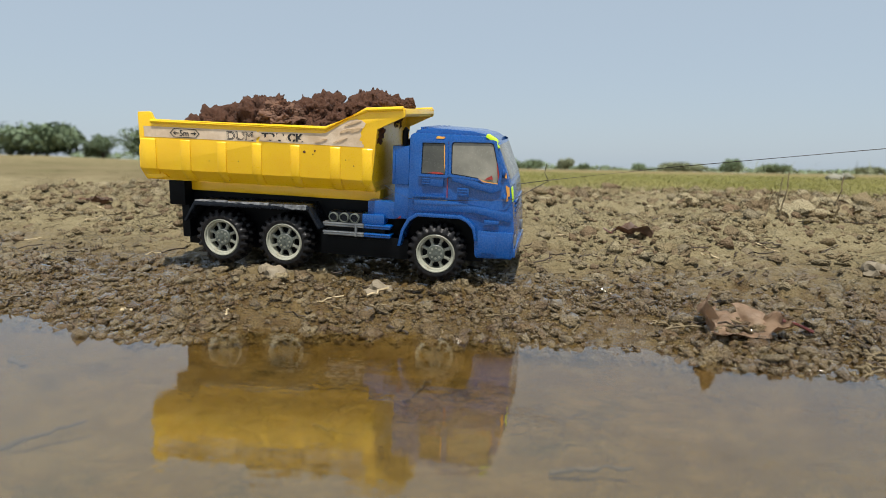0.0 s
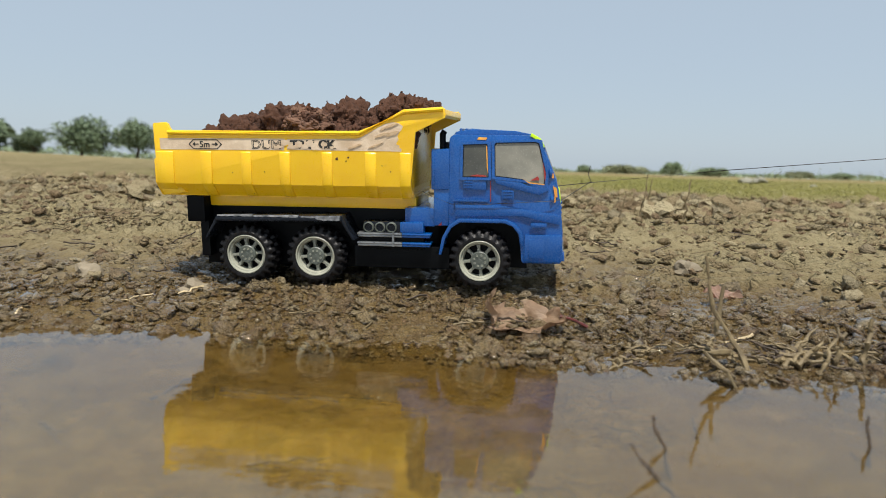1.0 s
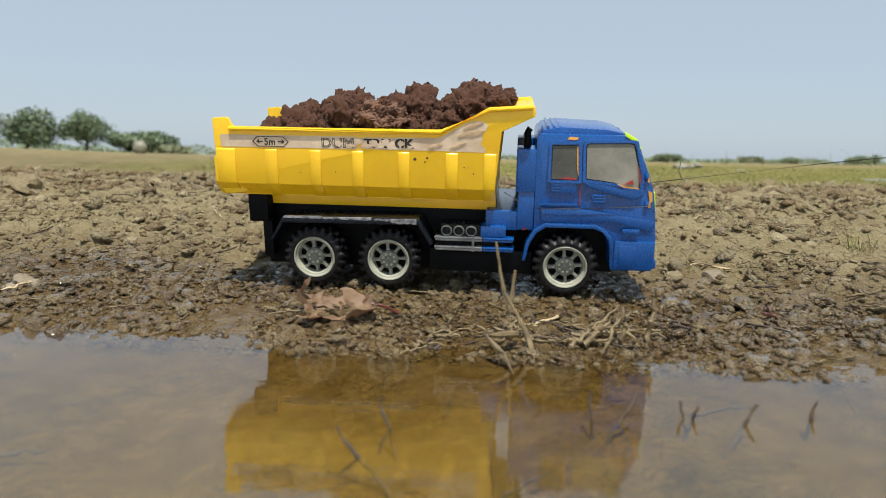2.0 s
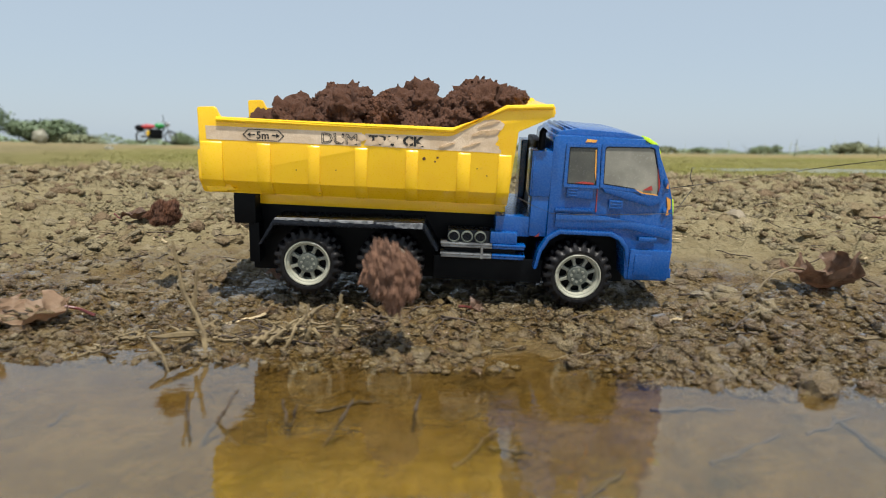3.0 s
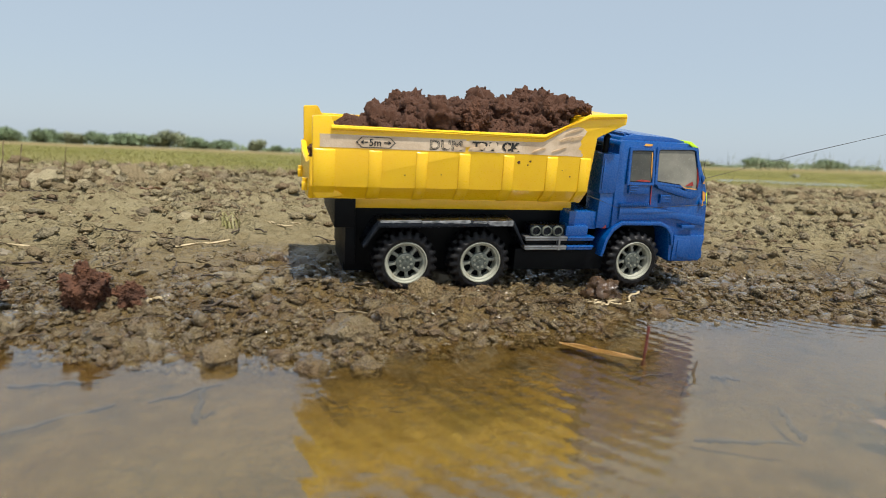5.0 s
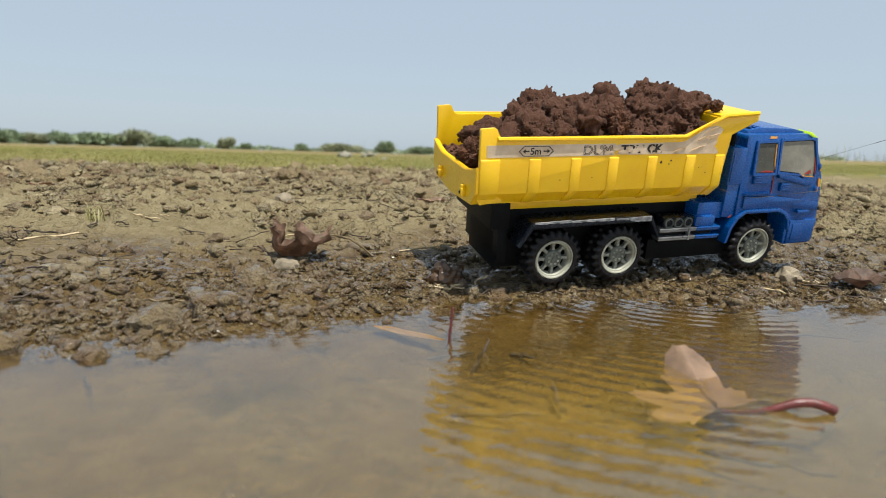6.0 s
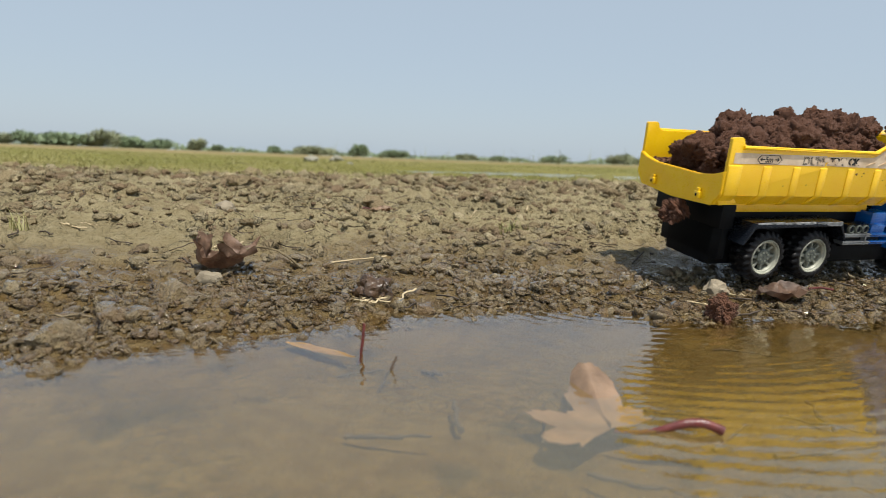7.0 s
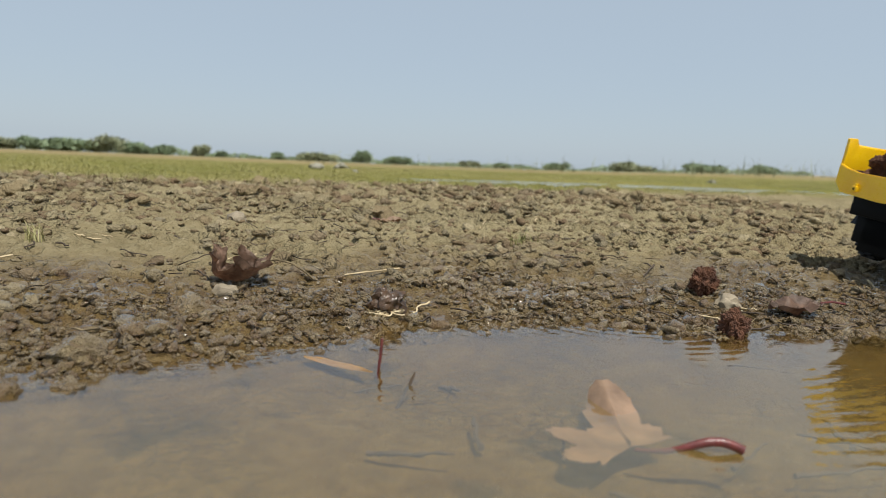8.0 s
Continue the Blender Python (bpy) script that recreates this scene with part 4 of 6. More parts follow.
def build_load():
    """Crumbly soil heaped in the bed: a mound and the clods that stand out of it."""
    load = tagged(new("soil_load"), "heap of crumbly red-brown soil clods filling the yellow bed", "soil")
    rnd = random.Random(11)
    y0, y1, n, k = -0.0022, 0.0922, 120, 60
    verts, faces = [], []
    for j in range(k + 1):
        for i in range(n + 1):
            x, y = -0.0605 + 0.181 * i / n, y0 + (y1 - y0) * j / k
            p = Vector((x, y, 0))
            edge = min(1.0, min(y - y0, y1 - y) / 0.024)
            z = 0.0735 + (in_bed(x) - 0.086) * edge + (0 if x > -0.02 else -0.010 * (1 - edge))
            z += 0.006 * noise.noise(p * 55) + 0.005 * abs(noise.noise(p * 130)) + 0.003 * abs(noise.noise(p * 300))
            verts.append((x, y, min(z, 0.120)))
    for j in range(k):
        for i in range(n):
            a = j * (n + 1) + i
            faces.append((a, a + 1, a + n + 2, a + n + 1))
    tagged(raw("soil_mound", verts, faces, SOIL, load), kind="stuff")
    kinds = []
    for s in range(7):
        bm = lump(s + 1.5, (1, 0.95, 0.9), 0.45, 1, 4, 0.44)
        me = bpy.data.meshes.new("soil_clod")
        bm.to_mesh(me)
        bm.free()
        me.materials.append(SOIL)
        me.polygons.foreach_set("use_smooth", [True] * len(me.polygons))
        kinds.append(me)
    grit = []
    for i in range(185):
        ob = new("soil_clod", kinds[i % 7])
        ob.parent = load
        x = rnd.uniform(-0.044, 0.118) if i > 12 else rnd.uniform(0.116, 0.134)
        s = rnd.choice((0.0050, 0.0062, 0.0078, 0.0096, 0.0122)) if i > 12 else rnd.choice((0.0042, 0.0055, 0.0066, 0.0080))
        y = rnd.uniform(y0 + 1.4 * s, y1 - 1.4 * s)
        edge = min(1.0, min(y - y0, y1 - y) / 0.024)
        z = 0.0772 + (in_bed(x) - 0.086) * edge + rnd.uniform(-0.006, 0.0040)
        if x > 0.119:
            s = min(s, 0.0048)
            z = 0.1025 + s * 0.85 + (x - 0.12) * 0.10
        elif i > 150:  # the heap tails off towards both ends of the bed
            x = rnd.uniform(-0.048, -0.024) if i % 2 else rnd.uniform(0.098, 0.122)
            z = (0.0735 if i % 2 else 0.0985) + rnd.uniform(0.0, 0.006)
        ob.matrix_basis = pose(x, y, z, rnd.uniform(0, 360), rnd.uniform(0, 360), rnd.uniform(0, 360)) @ Matrix.Scale(s, 4)
        pool = kinds[i % 7].vertices
        for _ in range(int(10 + s * 4500)):
            v = pool[rnd.randrange(len(pool))]
            grit.append((ob.matrix_basis @ v.co, rnd.uniform(0.0004, 0.0013)))
    for _ in range(3500):
        v = Vector(verts[rnd.randrange(len(verts))])
        grit.append((v, rnd.uniform(0.0005, 0.0015)))
    tagged(gritted("loose_soil", grit, load), kind="stuff")
    return load


soil_load = build_load()


TIED = (0.2265, 0.0450, 0.0500)  # where the thread is tied


def build_string():
    """The dark thread by which the truck is pulled, tied round the cab."""
    thread = tagged(new("pull_string"), "thin dark thread tied to the cab and pulled taut ahead", "string")
    ahead = [(0.2265, 0.0450, 0.0500), (0.250, 0.035, 0.0545), (0.34, 0.033, 0.0695), (0.48, 0.030, 0.0900), (0.9, 0.02, 0.157), (1.6, 0.0, 0.275)]
    tip = [(0.250, 0.035, 0.0545), (0.247, 0.034, 0.0600), (0.248, 0.034, 0.0665)]
    line = part("thread", moved(joined(tube(ahead, 0.00030, 5), tube(tip, 0.00025, 5)), *[-v for v in TIED]), STRING, thread)
    part("loop", tube([(0.250, 0.035, 0.0545), (0.2275, 0.000, 0.0440), (0.2230, -0.0022, 0.0435), (0.1800, -0.0022, 0.0405), (0.1520, -0.0022, 0.0400), (0.1380, -0.0010, 0.0450), (0.1300, 0.010, 0.0475)], 0.00025, 5), STRING, thread)
    return thread, line


pull_string, taut_line = build_string()


# ---------------------------------------------------------------- stones, clods and litter on the mud
def resting(ob, x, y, sink=0.0, rx=0, ry=0, rz=0):
    ob.matrix_basis = pose(x, y, height(x, y) - sink, rx, ry, rz)
    return ob


STONES = (  # x, y, size, height over the mud, wet
    (0.465, 0.350, 0.0085, 0.6, 1), (0.527, 0.314, 0.0110, 0.7, 1), (0.571, 0.297, 0.0090, 0.5, 1), (0.598, 0.297, 0.0080, 0.5, 1), (0.619, 0.363, 0.0090, 0.6, 1),
    (0.650, 0.400, 0.0130, 0.3, 1), (0.595, 0.340, 0.0140, 0.3, 1), (1.058, 0.372, 0.0110, 0.8, 0), (0.683, 0.720, 0.0130, 0.6, 0), (0.360, 0.510, 0.0100, 0.6, 0),
    (-0.146, 0.452, 0.0110, 0.5, 0), (-0.225, 0.447, 0.0085, 0.6, 0), (-0.240, 0.460, 0.0070, 0.7, 0), (0.228, 0.570, 0.0110, 0.5, 0), (0.076, 0.376, 0.0090, 0.7, 1), (0.671, 0.437, 0.0095, 0.4, 0))


def build_stones():
    for k, (x, y, s, flat, wet) in enumerate(STONES):
        ob = part("stone", lump(k * 1.9 + 2, (s, s * 0.85, s * 0.75), 0.40, 1, 3, 0.16), PEBBLE if wet else STONE)
        ob.matrix_basis = pose(x, y, max(height(x, y), -0.004) + s * 0.25 * flat, 0, 0, 57 * k)
        tagged(ob, "wet muddy stone glistening at the water's edge" if wet else "pale rounded stone lying on the mud", "stone", "loose stones")
    dark = part("stone", lump(31, (0.0125, 0.010, 0.011), 0.45, 1, 4, 0.20), WET_STONE)
    resting(dark, 0.783, 0.408, -0.006)
    tagged(dark, "dark wet stone with straw caught under it", "stone", "loose stones")
    rnd = random.Random(21)
    spots = [(0.20, 0.93), (0.235, 0.96), (0.27, 0.91), (0.30, 0.98), (0.335, 0.945), (0.36, 0.95), (0.40, 0.98), (0.255, 0.925), (-0.535, 0.915), (-0.50, 0.93), (-0.47, 0.90), (0.70, 1.02), (1.42, 1.05), (1.46, 1.08), (1.50, 1.04), (1.05, 0.83), (0.86, 0.79), (0.15, 1.02)]
    for k, (x, y) in enumerate(spots):
        s = rnd.uniform(0.016, 0.030)
        ob = part("mud_clod", lump(40 + k * 1.3, (s, s * 0.8, s * 0.6), 0.5, 1, 3, 0.25), PEBBLE)
        resting(ob, x, y, -s * 0.15, rnd.uniform(-20, 20), rnd.uniform(-20, 20), rnd.uniform(0, 360))
        tagged(ob, "dry crusted clod of brown mud standing proud", "mud clod", "mud clods")


def leaf_mesh(length, width, fold, curl, wave, seed, lobes=0):
    """A dry leaf along x from its stalk: pointed outline, folded along the rib, curled and wavy."""
    bm = bmesh.new()
    n, m = 22, 10
    grid = []
    for i in range(n + 1):
        u = i / n
        w = width * (math.sin(math.pi * min(1, u * 0.94 + 0.05)) ** 0.75) * (1 - 0.25 * u)
        if lobes:
            w *= 0.75 + 0.45 * abs(math.cos(u * math.pi * lobes)) * (1 - u * 0.5)
        row = []
        for j in range(m + 1):
            v = 2 * j / m - 1
            x, y = length * (u - 0.5), w * v * 0.5 * (1 + 0.10 * noise.noise(Vector((u * 7, v * 3, seed))))
            z = fold * abs(v) * w + wave * noise.noise(Vector((u * 3.2 + seed, v * 1.6, seed))) + 0.3 * wave * noise.noise(Vector((u * 9 + seed, v * 5, seed)))
            z += 0.0006 * (1 - abs(v)) * 0.4
            a = curl * (u - 0.5)
            if abs(curl) > 0.01:
                r = length / curl
                x, z = (r + 0 - z) * math.sin(a), r - (r - z) * math.cos(a)
            row.append(bm.verts.new((x, y, z)))
        grid.append(row)
    for i in range(n):
        for j in range(m):
            bm.faces.new((grid[i][j], grid[i + 1][j], grid[i + 1][j + 1], grid[i][j + 1]))
    bmesh.ops.solidify(bm, geom=bm.faces[:], thickness=0.0004)
    return bm


def lobed_mesh():
    """A leaf with blunt lobes, from its stalk at the origin: it lies just under the water, but the long lobe lifts out of it, folded along its rib."""
    bm = bmesh.new()
    lobes = ((72, 0.052, 22), (33, 0.030, 20), (138, 0.036, 22), (184, 0.034, 20))
    n, m = 120, 14
    rows = []
    for i in range(n + 1):
        deg = 5 + 205 * i / n
        reach = 0.023
        for at, long, wide in lobes:
            reach = max(reach, long * max(0.0, 1 - (abs(deg - at) / (wide * 1.6)) ** 1.6) ** 0.7)
        reach *= 1 + 0.13 * noise.noise(Vector((deg * 0.16, 2, 0))) + 0.07 * noise.noise(Vector((deg * 0.7, 5, 0)))
        row = []
        for j in range(m + 1):
            r = reach * j / m
            x, y = r * math.cos(radians(deg)), r * math.sin(radians(deg))
            off = (deg - 72) / (8 if deg > 72 else 26)
            lift = max(0.0, r - 0.016) * math.exp(-off * off) * 0.36
            fold = 0.0008 * math.exp(-((deg - 72) / 2.5) ** 2)
            row.append(bm.verts.new((x, y, -0.0046 + lift + fold + 0.0014 * noise.noise(Vector((x * 70, y * 70, 4))))))
        rows.append(row)
    for a, b in zip(rows, rows[1:]):
        for j in range(m):
            bm.faces.new((a[j], b[j], b[j + 1], a[j + 1]))
    bmesh.ops.remove_doubles(bm, verts=bm.verts[:], dist=0.00002)
    bmesh.ops.solidify(bm, geom=bm.faces[:], thickness=0.0004)
    return bm


def crumpled_mesh(length, width, cup, seed):
    """A dead leaf along x, dried into a cup: one end rolled up, the rim ruffled and torn, the blade buckled."""
    bm = bmesh.new()
    n, m = 34, 24
    grid = []
    for i in range(n + 1):
        u = i / n
        w = width * (0.30 + 0.70 * math.sin(math.pi * min(1.0, 0.08 + 0.86 * u)) ** 0.8) * (1 + 0.22 * math.sin(u * 15 + seed))
        row = []
        for j in range(m + 1):
            v = 2 * j / m - 1
            ruffle = abs(v) ** 2
            x = length * (u - 0.5) + 0.07 * length * ruffle * math.sin(u * 23 + seed * 2 + (2 if v > 0 else 0))
            a = v * cup
            r = w / (2 * cup)
            y, z = r * math.sin(a), r * (1 - math.cos(a)) * (1 + 0.28 * math.sin(u * 13 + seed + (1.9 if v > 0 else 0)))
            end = max(0.0, (u - 0.72) / 0.28)
            z += length * 0.36 * end ** 1.6 + length * 0.22 * max(0.0, (0.35 - u) / 0.35)
            x -= length * 0.18 * end ** 2
            q = Vector((x, y, z)) * (2.2 / length) + Vector((seed, 0, 0))
            d = noise.noise_vector(q) * 0.085 * length + noise.noise_vector(q * 2.6) * 0.055 * length + noise.noise_vector(q * 6.0) * 0.030 * length
            row.append(bm.verts.new(Vector((x, y, z)) + d))
        grid.append(row)
    for i in range(n):
        for j in range(m):
            bm.faces.new((grid[i][j], grid[i + 1][j], grid[i + 1][j + 1], grid[i][j + 1]))
    bmesh.ops.solidify(bm, geom=bm.faces[:], thickness=0.0005)
    return bm


def build_leaf(label, at, turn, length, width, material, fold=0.3, curl=0.6, wave=0.006, seed=1.0, stalk=0.02, lobes=0, stalk_mat=None):
    leaf = tagged(new("leaf"), label, "leaf")
    blade = part("blade", leaf_mesh(length, width, fold, curl, wave, seed, lobes), material, leaf)
    low = min(v.co.z for v in blade.data.vertices)
    rib = [(length * (u - 0.5) * 0.96, 0, 0.0006 + (0 if abs(curl) < 0.01 else (length / curl) * (1 - math.cos(curl * (u - 0.5))))) for u in (0.0, 0.25, 0.5, 0.75, 1.0)]
    if stalk:
        start = Vector(rib[0])
        part("stalk", tube([start, start + Vector((-stalk * 0.5, 0.002, 0.001)), start + Vector((-stalk, 0.004, 0.003 - start.z * 0.6))], [0.0009, 0.0008, 0.0010], 6), stalk_mat or STALK, leaf)
    leaf.matrix_basis = pose(at[0], at[1], at[2] - low, *turn)
    return leaf


def build_leaves():
    h = height
    shore = tagged(new("leaf"), "curled pinkish-brown dry leaf at the puddle's edge", "leaf")
    draped = moved(crumpled_mesh(0.054, 0.038, 0.45, 3.4), 0, 0, 0, -12, 0, 0)
    low = min(v.co.z for v in draped.verts)
    part("blade", moved(draped, 0, 0, -low), LEAF, shore)
    part("stalk", tube([(-0.026, 0.002, 0.010), (-0.034, 0.002, 0.008), (-0.043, 0.003, 0.004)], [0.0010, 0.0009, 0.0011], 6), STALK, shore)
    shore.matrix_basis = pose(0.092, 0.408, h(0.092, 0.408) - 0.003, 0, 0, 186)
    dragged = tagged(new("leaf"), "crumpled brown dead leaf dragged along by the truck", "leaf")
    crumpled = crumpled_mesh(0.049, 0.050, 1.20, 8.0)
    low = min(v.co.z for v in crumpled.verts)
    part("blade", moved(crumpled, 0, 0, -low), BROWN_LEAF, dragged)
    part("stalk", tube([(-0.017, 0, 0.014), (-0.028, -0.002, 0.016), (-0.040, -0.002, 0.013), (-0.050, -0.004, 0.006), (-0.056, -0.006, 0.000)], [0.0009, 0.0008, 0.0008, 0.0008, 0.0009], 6), TWIG, dragged)
    dragged.matrix_basis = pose(0.612, 0.448, h(0.612, 0.448), 0, 0, 8)
    build_leaf("flat tan dead leaf on dry mud", (0.862, 0.725, h(0.862, 0.725)), (0, 0, 20), 0.034, 0.022, LEAF, 0.25, 0.7, 0.005, 9.0, 0.008)
    build_leaf("dark curled leaf scrap on dry mud", (0.087, 0.606, h(0.087, 0.606)), (0, 0, 160), 0.032, 0.018, DARK_LEAF, 0.3, 1.0, 0.006, 11.0, 0.01)
    build_leaf("dark ragged leaf lying on dry mud", (0.050, 0.682, h(0.05, 0.682)), (0, 0, -8), 0.040, 0.020, DARK_LEAF, 0.4, -0.6, 0.008, 13.0, 0.01)
    build_leaf("brown dead leaf on the far mud", (-0.69, 0.82, h(-0.69, 0.82)), (0, 0, 30), 0.036, 0.024, DARK_LEAF, 0.3, 0.9, 0.008, 15.0, 0.01)
    build_leaf("small wilted leaf curled among twigs", (0.367, 0.425, h(0.367, 0.425)), (30, 0, 60), 0.018, 0.014, DARK_LEAF, 0.5, 1.5, 0.005, 17.0, 0.01)
    build_leaf("wet dark brown leaf by the water's edge", (1.100, 0.345, h(1.10, 0.345) + 0.001), (6, 0, 175), 0.050, 0.034, DARK_LEAF, 0.25, 0.9, 0.010, 19.0, 0.02)
    build_leaf("small pale dead leaf on cracked mud", (0.405, 0.86, h(0.405, 0.86)), (0, 0, 40), 0.024, 0.016, LEAF, 0.3, 0.6, 0.004, 23.0, 0.005)
    lobed = tagged(new("leaf"), "pale soaked three-lobed leaf lying in the shallow water", "leaf")
    part("blade", lobed_mesh(), PALE_LEAF, lobed)
    lobed.matrix_basis = pose(0.836, 0.181, 0.0006)
    line = [(0.836, 0.180, -0.0045), (0.843, 0.173, -0.0032), (0.849, 0.168, -0.0010), (0.856, 0.165, 0.0022), (0.863, 0.1625, 0.0042), (0.8690, 0.1595, 0.0038), (0.8745, 0.1560, 0.0012)]
    bend = [Vector(line[min(int(u), 5)]).lerp(Vector(line[min(int(u), 5) + 1]), u - min(int(u), 5)) for u in [6 * k / 24 for k in range(25)]]
    bend = [sum((bend[min(max(k + d, 0), 24)] for d in (-2, -1, 0, 1, 2)), Vector()) / 5 for k in range(25)]
    stalk = part("leaf_stalk", tube(bend, [0.0007 + 0.0013 * min(1, k / 15) for k in range(25)], 10), STALK)
    tagged(stalk, "dark red leaf stalk breaking the water surface", "stalk")
    build_leaf("narrow yellow leaf floating on the water", (0.730, 0.307, -0.0012), (0, 0, -47), 0.048, 0.010, GOLD_LEAF, 0.10, 0.15, 0.001, 27.0, 0.0)
    stalk = part("leaf_stalk", tube([(0.750, 0.2955, -0.006), (0.7515, 0.2955, 0.005), (0.7525, 0.296, 0.0165)], [0.0008, 0.0009, 0.0008], 6), STALK)
    tagged(stalk, "thin red stalk standing out of the water", "stalk")
    petal = build_leaf("crumpled pink petal on the mud", (0.235, 0.487, h(0.235, 0.487)), (10, 0, 15), 0.030, 0.016, PINK, 0.35, 1.0, 0.006, 29.0, 0.0)
    petal.name = "petal"
    return dragged


def twig(label, path, radius, material=None, name="twig"):
    path = [Vector(p) for p in path]
    fine = [path[i].lerp(path[i + 1], j / 3) for i in range(len(path) - 1) for j in range(3)] + [path[-1]]
    k = len(fine)
    fine = [p + noise.noise_vector(p * 300) * radius * 0.5 if 0 < i < k - 1 else p for i, p in enumerate(fine)]
    radii = [radius * (1 - 0.45 * i / (k - 1)) * (1 + 0.7 * noise.noise(p * 400)) for i, p in enumerate(fine)]
    ob = part(name, tube(fine, radii, 6), material or TWIG)
    return tagged(ob, label, "twig", "twigs in the mud and water")


def knobbly(a, b, rnd, bend=0.004, k=7):
    """A crooked path from a to b."""
    a, b = Vector(a), Vector(b)
    return [a.lerp(b, i / (k - 1)) + (Vector((rnd.uniform(-1, 1), rnd.uniform(-1, 1), rnd.uniform(-0.6, 0.6))) * bend if 0 < i < k - 1 else Vector()) for i in range(k)]


def build_twigs():
    rnd = random.Random(33)
    tall = [(0.224, 0.350, -0.012), (0.217, 0.362, -0.001), (0.2125, 0.371, 0.012), (0.2070, 0.376, 0.0205), (0.2000, 0.379, 0.031), (0.1975, 0.380, 0.042), (0.1945, 0.381, 0.061)]
    twig("tall crooked dry twig rooted at the water's edge", tall, 0.0016)
    twig("short dry twig beside a taller one", [(0.203, 0.382, 0.018), (0.2045, 0.384, 0.030), (0.206, 0.385, 0.044)], 0.0014)
    twig("bent dry twig reaching into the water", [(0.208, 0.372, 0.010), (0.190, 0.352, 0.014), (0.200, 0.345, 0.006), (0.208, 0.338, -0.008)], 0.0015)
    for cx, cy, n, r in ((0.252, 0.398, 34, 0.036), (0.212, 0.392, 26, 0.032), (0.300, 0.405, 14, 0.030), (0.060, 0.420, 7, 0.018), (0.165, 0.392, 7, 0.028), (0.155, 0.372, 5, 0.026)):
        for i in range(n):
            a, l = rnd.uniform(0, 6.28), rnd.uniform(0.35, 1) * r
            x0, y0 = cx + rnd.uniform(-0.3, 0.3) * r, cy + rnd.uniform(-0.3, 0.3) * r
            x1, y1 = x0 + math.cos(a) * l, y0 + math.sin(a) * l * 0.6
            z0, z1 = max(height(x0, y0), 0) + 0.001, max(height(x1, y1), 0) + rnd.uniform(0.001, 0.40) ** 1.5 * l
            twig("tangled thin root on the wet mud" if z1 < 0.012 else "thin dry sprig sticking up from the bank", knobbly((x0, y0, z0), (x1, y1, z1), rnd, 0.0025), rnd.uniform(0.0006, 0.0012), rnd.choice((TWIG, TWIG, WET_TWIG)))
    for p, q, r in (((0.284, 0.386, 0.003), (0.287, 0.389, 0.029), 0.0017), ((0.268, 0.384, 0.003), (0.273, 0.386, 0.021), 0.0015), ((0.246, 0.378, 0.003), (0.262, 0.388, 0.018), 0.0016), ((0.238, 0.377, 0.002), (0.252, 0.384, 0.014), 0.0015),
                    ((0.226, 0.380, 0.004), (0.262, 0.380, 0.006), 0.0018), ((0.240, 0.390, 0.006), (0.292, 0.392, 0.009), 0.0016), ((0.256, 0.374, 0.001), (0.268, 0.386, 0.024), 0.0013), ((0.276, 0.378, 0.002), (0.266, 0.390, 0.016), 0.0014)):
        twig("gnarled olive root stub at the water's edge", knobbly(p, q, rnd, 0.0022), r)
    stubs = ((0.153, 0.259, -0.006, 0.003, 0.016), (0.246, 0.276, 0.012, 0.006, 0.017), (0.236, 0.278, -0.001, 0.002, 0.016), (0.276, 0.283, -0.003, 0.002, 0.010), (0.277, 0.282, 0.004, 0.0, 0.008), (0.296, 0.278, 0.010, 0.004, 0.011),
             (0.149, 0.233, -0.016, 0.004, 0.014), (-0.302, 0.351, -0.004, 0.003, 0.008), (-0.361, 0.384, -0.004, 0.002, 0.012), (-0.335, 0.365, 0.010, 0.0, 0.007), (0.757, 0.264, 0.008, 0.003, 0.008), (1.075, 0.345, -0.004, 0.002, 0.014), (0.330, 0.290, 0.003, 0.001, 0.010), (-0.40, 0.372, 0.012, 0.0, 0.009))
    for x, y, dx, dy, dz in stubs:
        twig("dark wet twig poking out of the shallow water", knobbly((x - dx * 0.5, y - dy * 0.5, -0.012), (x + dx * 0.8, y + dy, dz * 0.75), rnd, 0.0008), 0.0010, WET_TWIG)
    for i in range(42):
        x, y, a, l = rnd.uniform(-0.35, 1.10), rnd.uniform(0.13, 0.31), rnd.uniform(-1.6, 1.6), rnd.uniform(0.015, 0.05)
        p, q = (x, y, max(height(x, y) + 0.001, -0.011)), (x + math.cos(a) * l, y + math.sin(a) * l, max(height(x, y) + 0.003, -0.006))
        twig("sunken dark twig on the bottom of the puddle", knobbly(p, q, rnd, 0.0012), rnd.uniform(0.0006, 0.0015), WET_TWIG)
    for x, y, a, l in ((-0.14, 0.415, 0.2, 0.030), (-0.06, 0.418, -0.1, 0.022), (0.30, 0.47, 0.5, 0.03), (0.12, 0.46, -0.15, 0.04), (0.05, 0.405, 0.1, 0.04), (0.24, 0.53, 0.3, 0.03), (0.03, 0.62, 0.1, 0.035)):
        p, q = (x, y, height(x, y) + 0.002), (x + math.cos(a) * l, y + math.sin(a) * l, height(x + l, y) + 0.003)
        twig("thin dead stem lying on the mud", knobbly(p, q, rnd, 0.002), 0.0009, rnd.choice((TWIG, WET_TWIG)))
    weeds = ((0.236, 0.86, 0.055), (0.275, 0.80, 0.05), (0.20, 0.79, 0.035), (0.265, 0.99, 0.05))
    for x, y, l in weeds:
        twig("dry weed stem standing in cracked mud", knobbly((x, y, height(x, y) - 0.003), (x + 0.006, y, height(x, y) + l), rnd, 0.002), 0.0011)


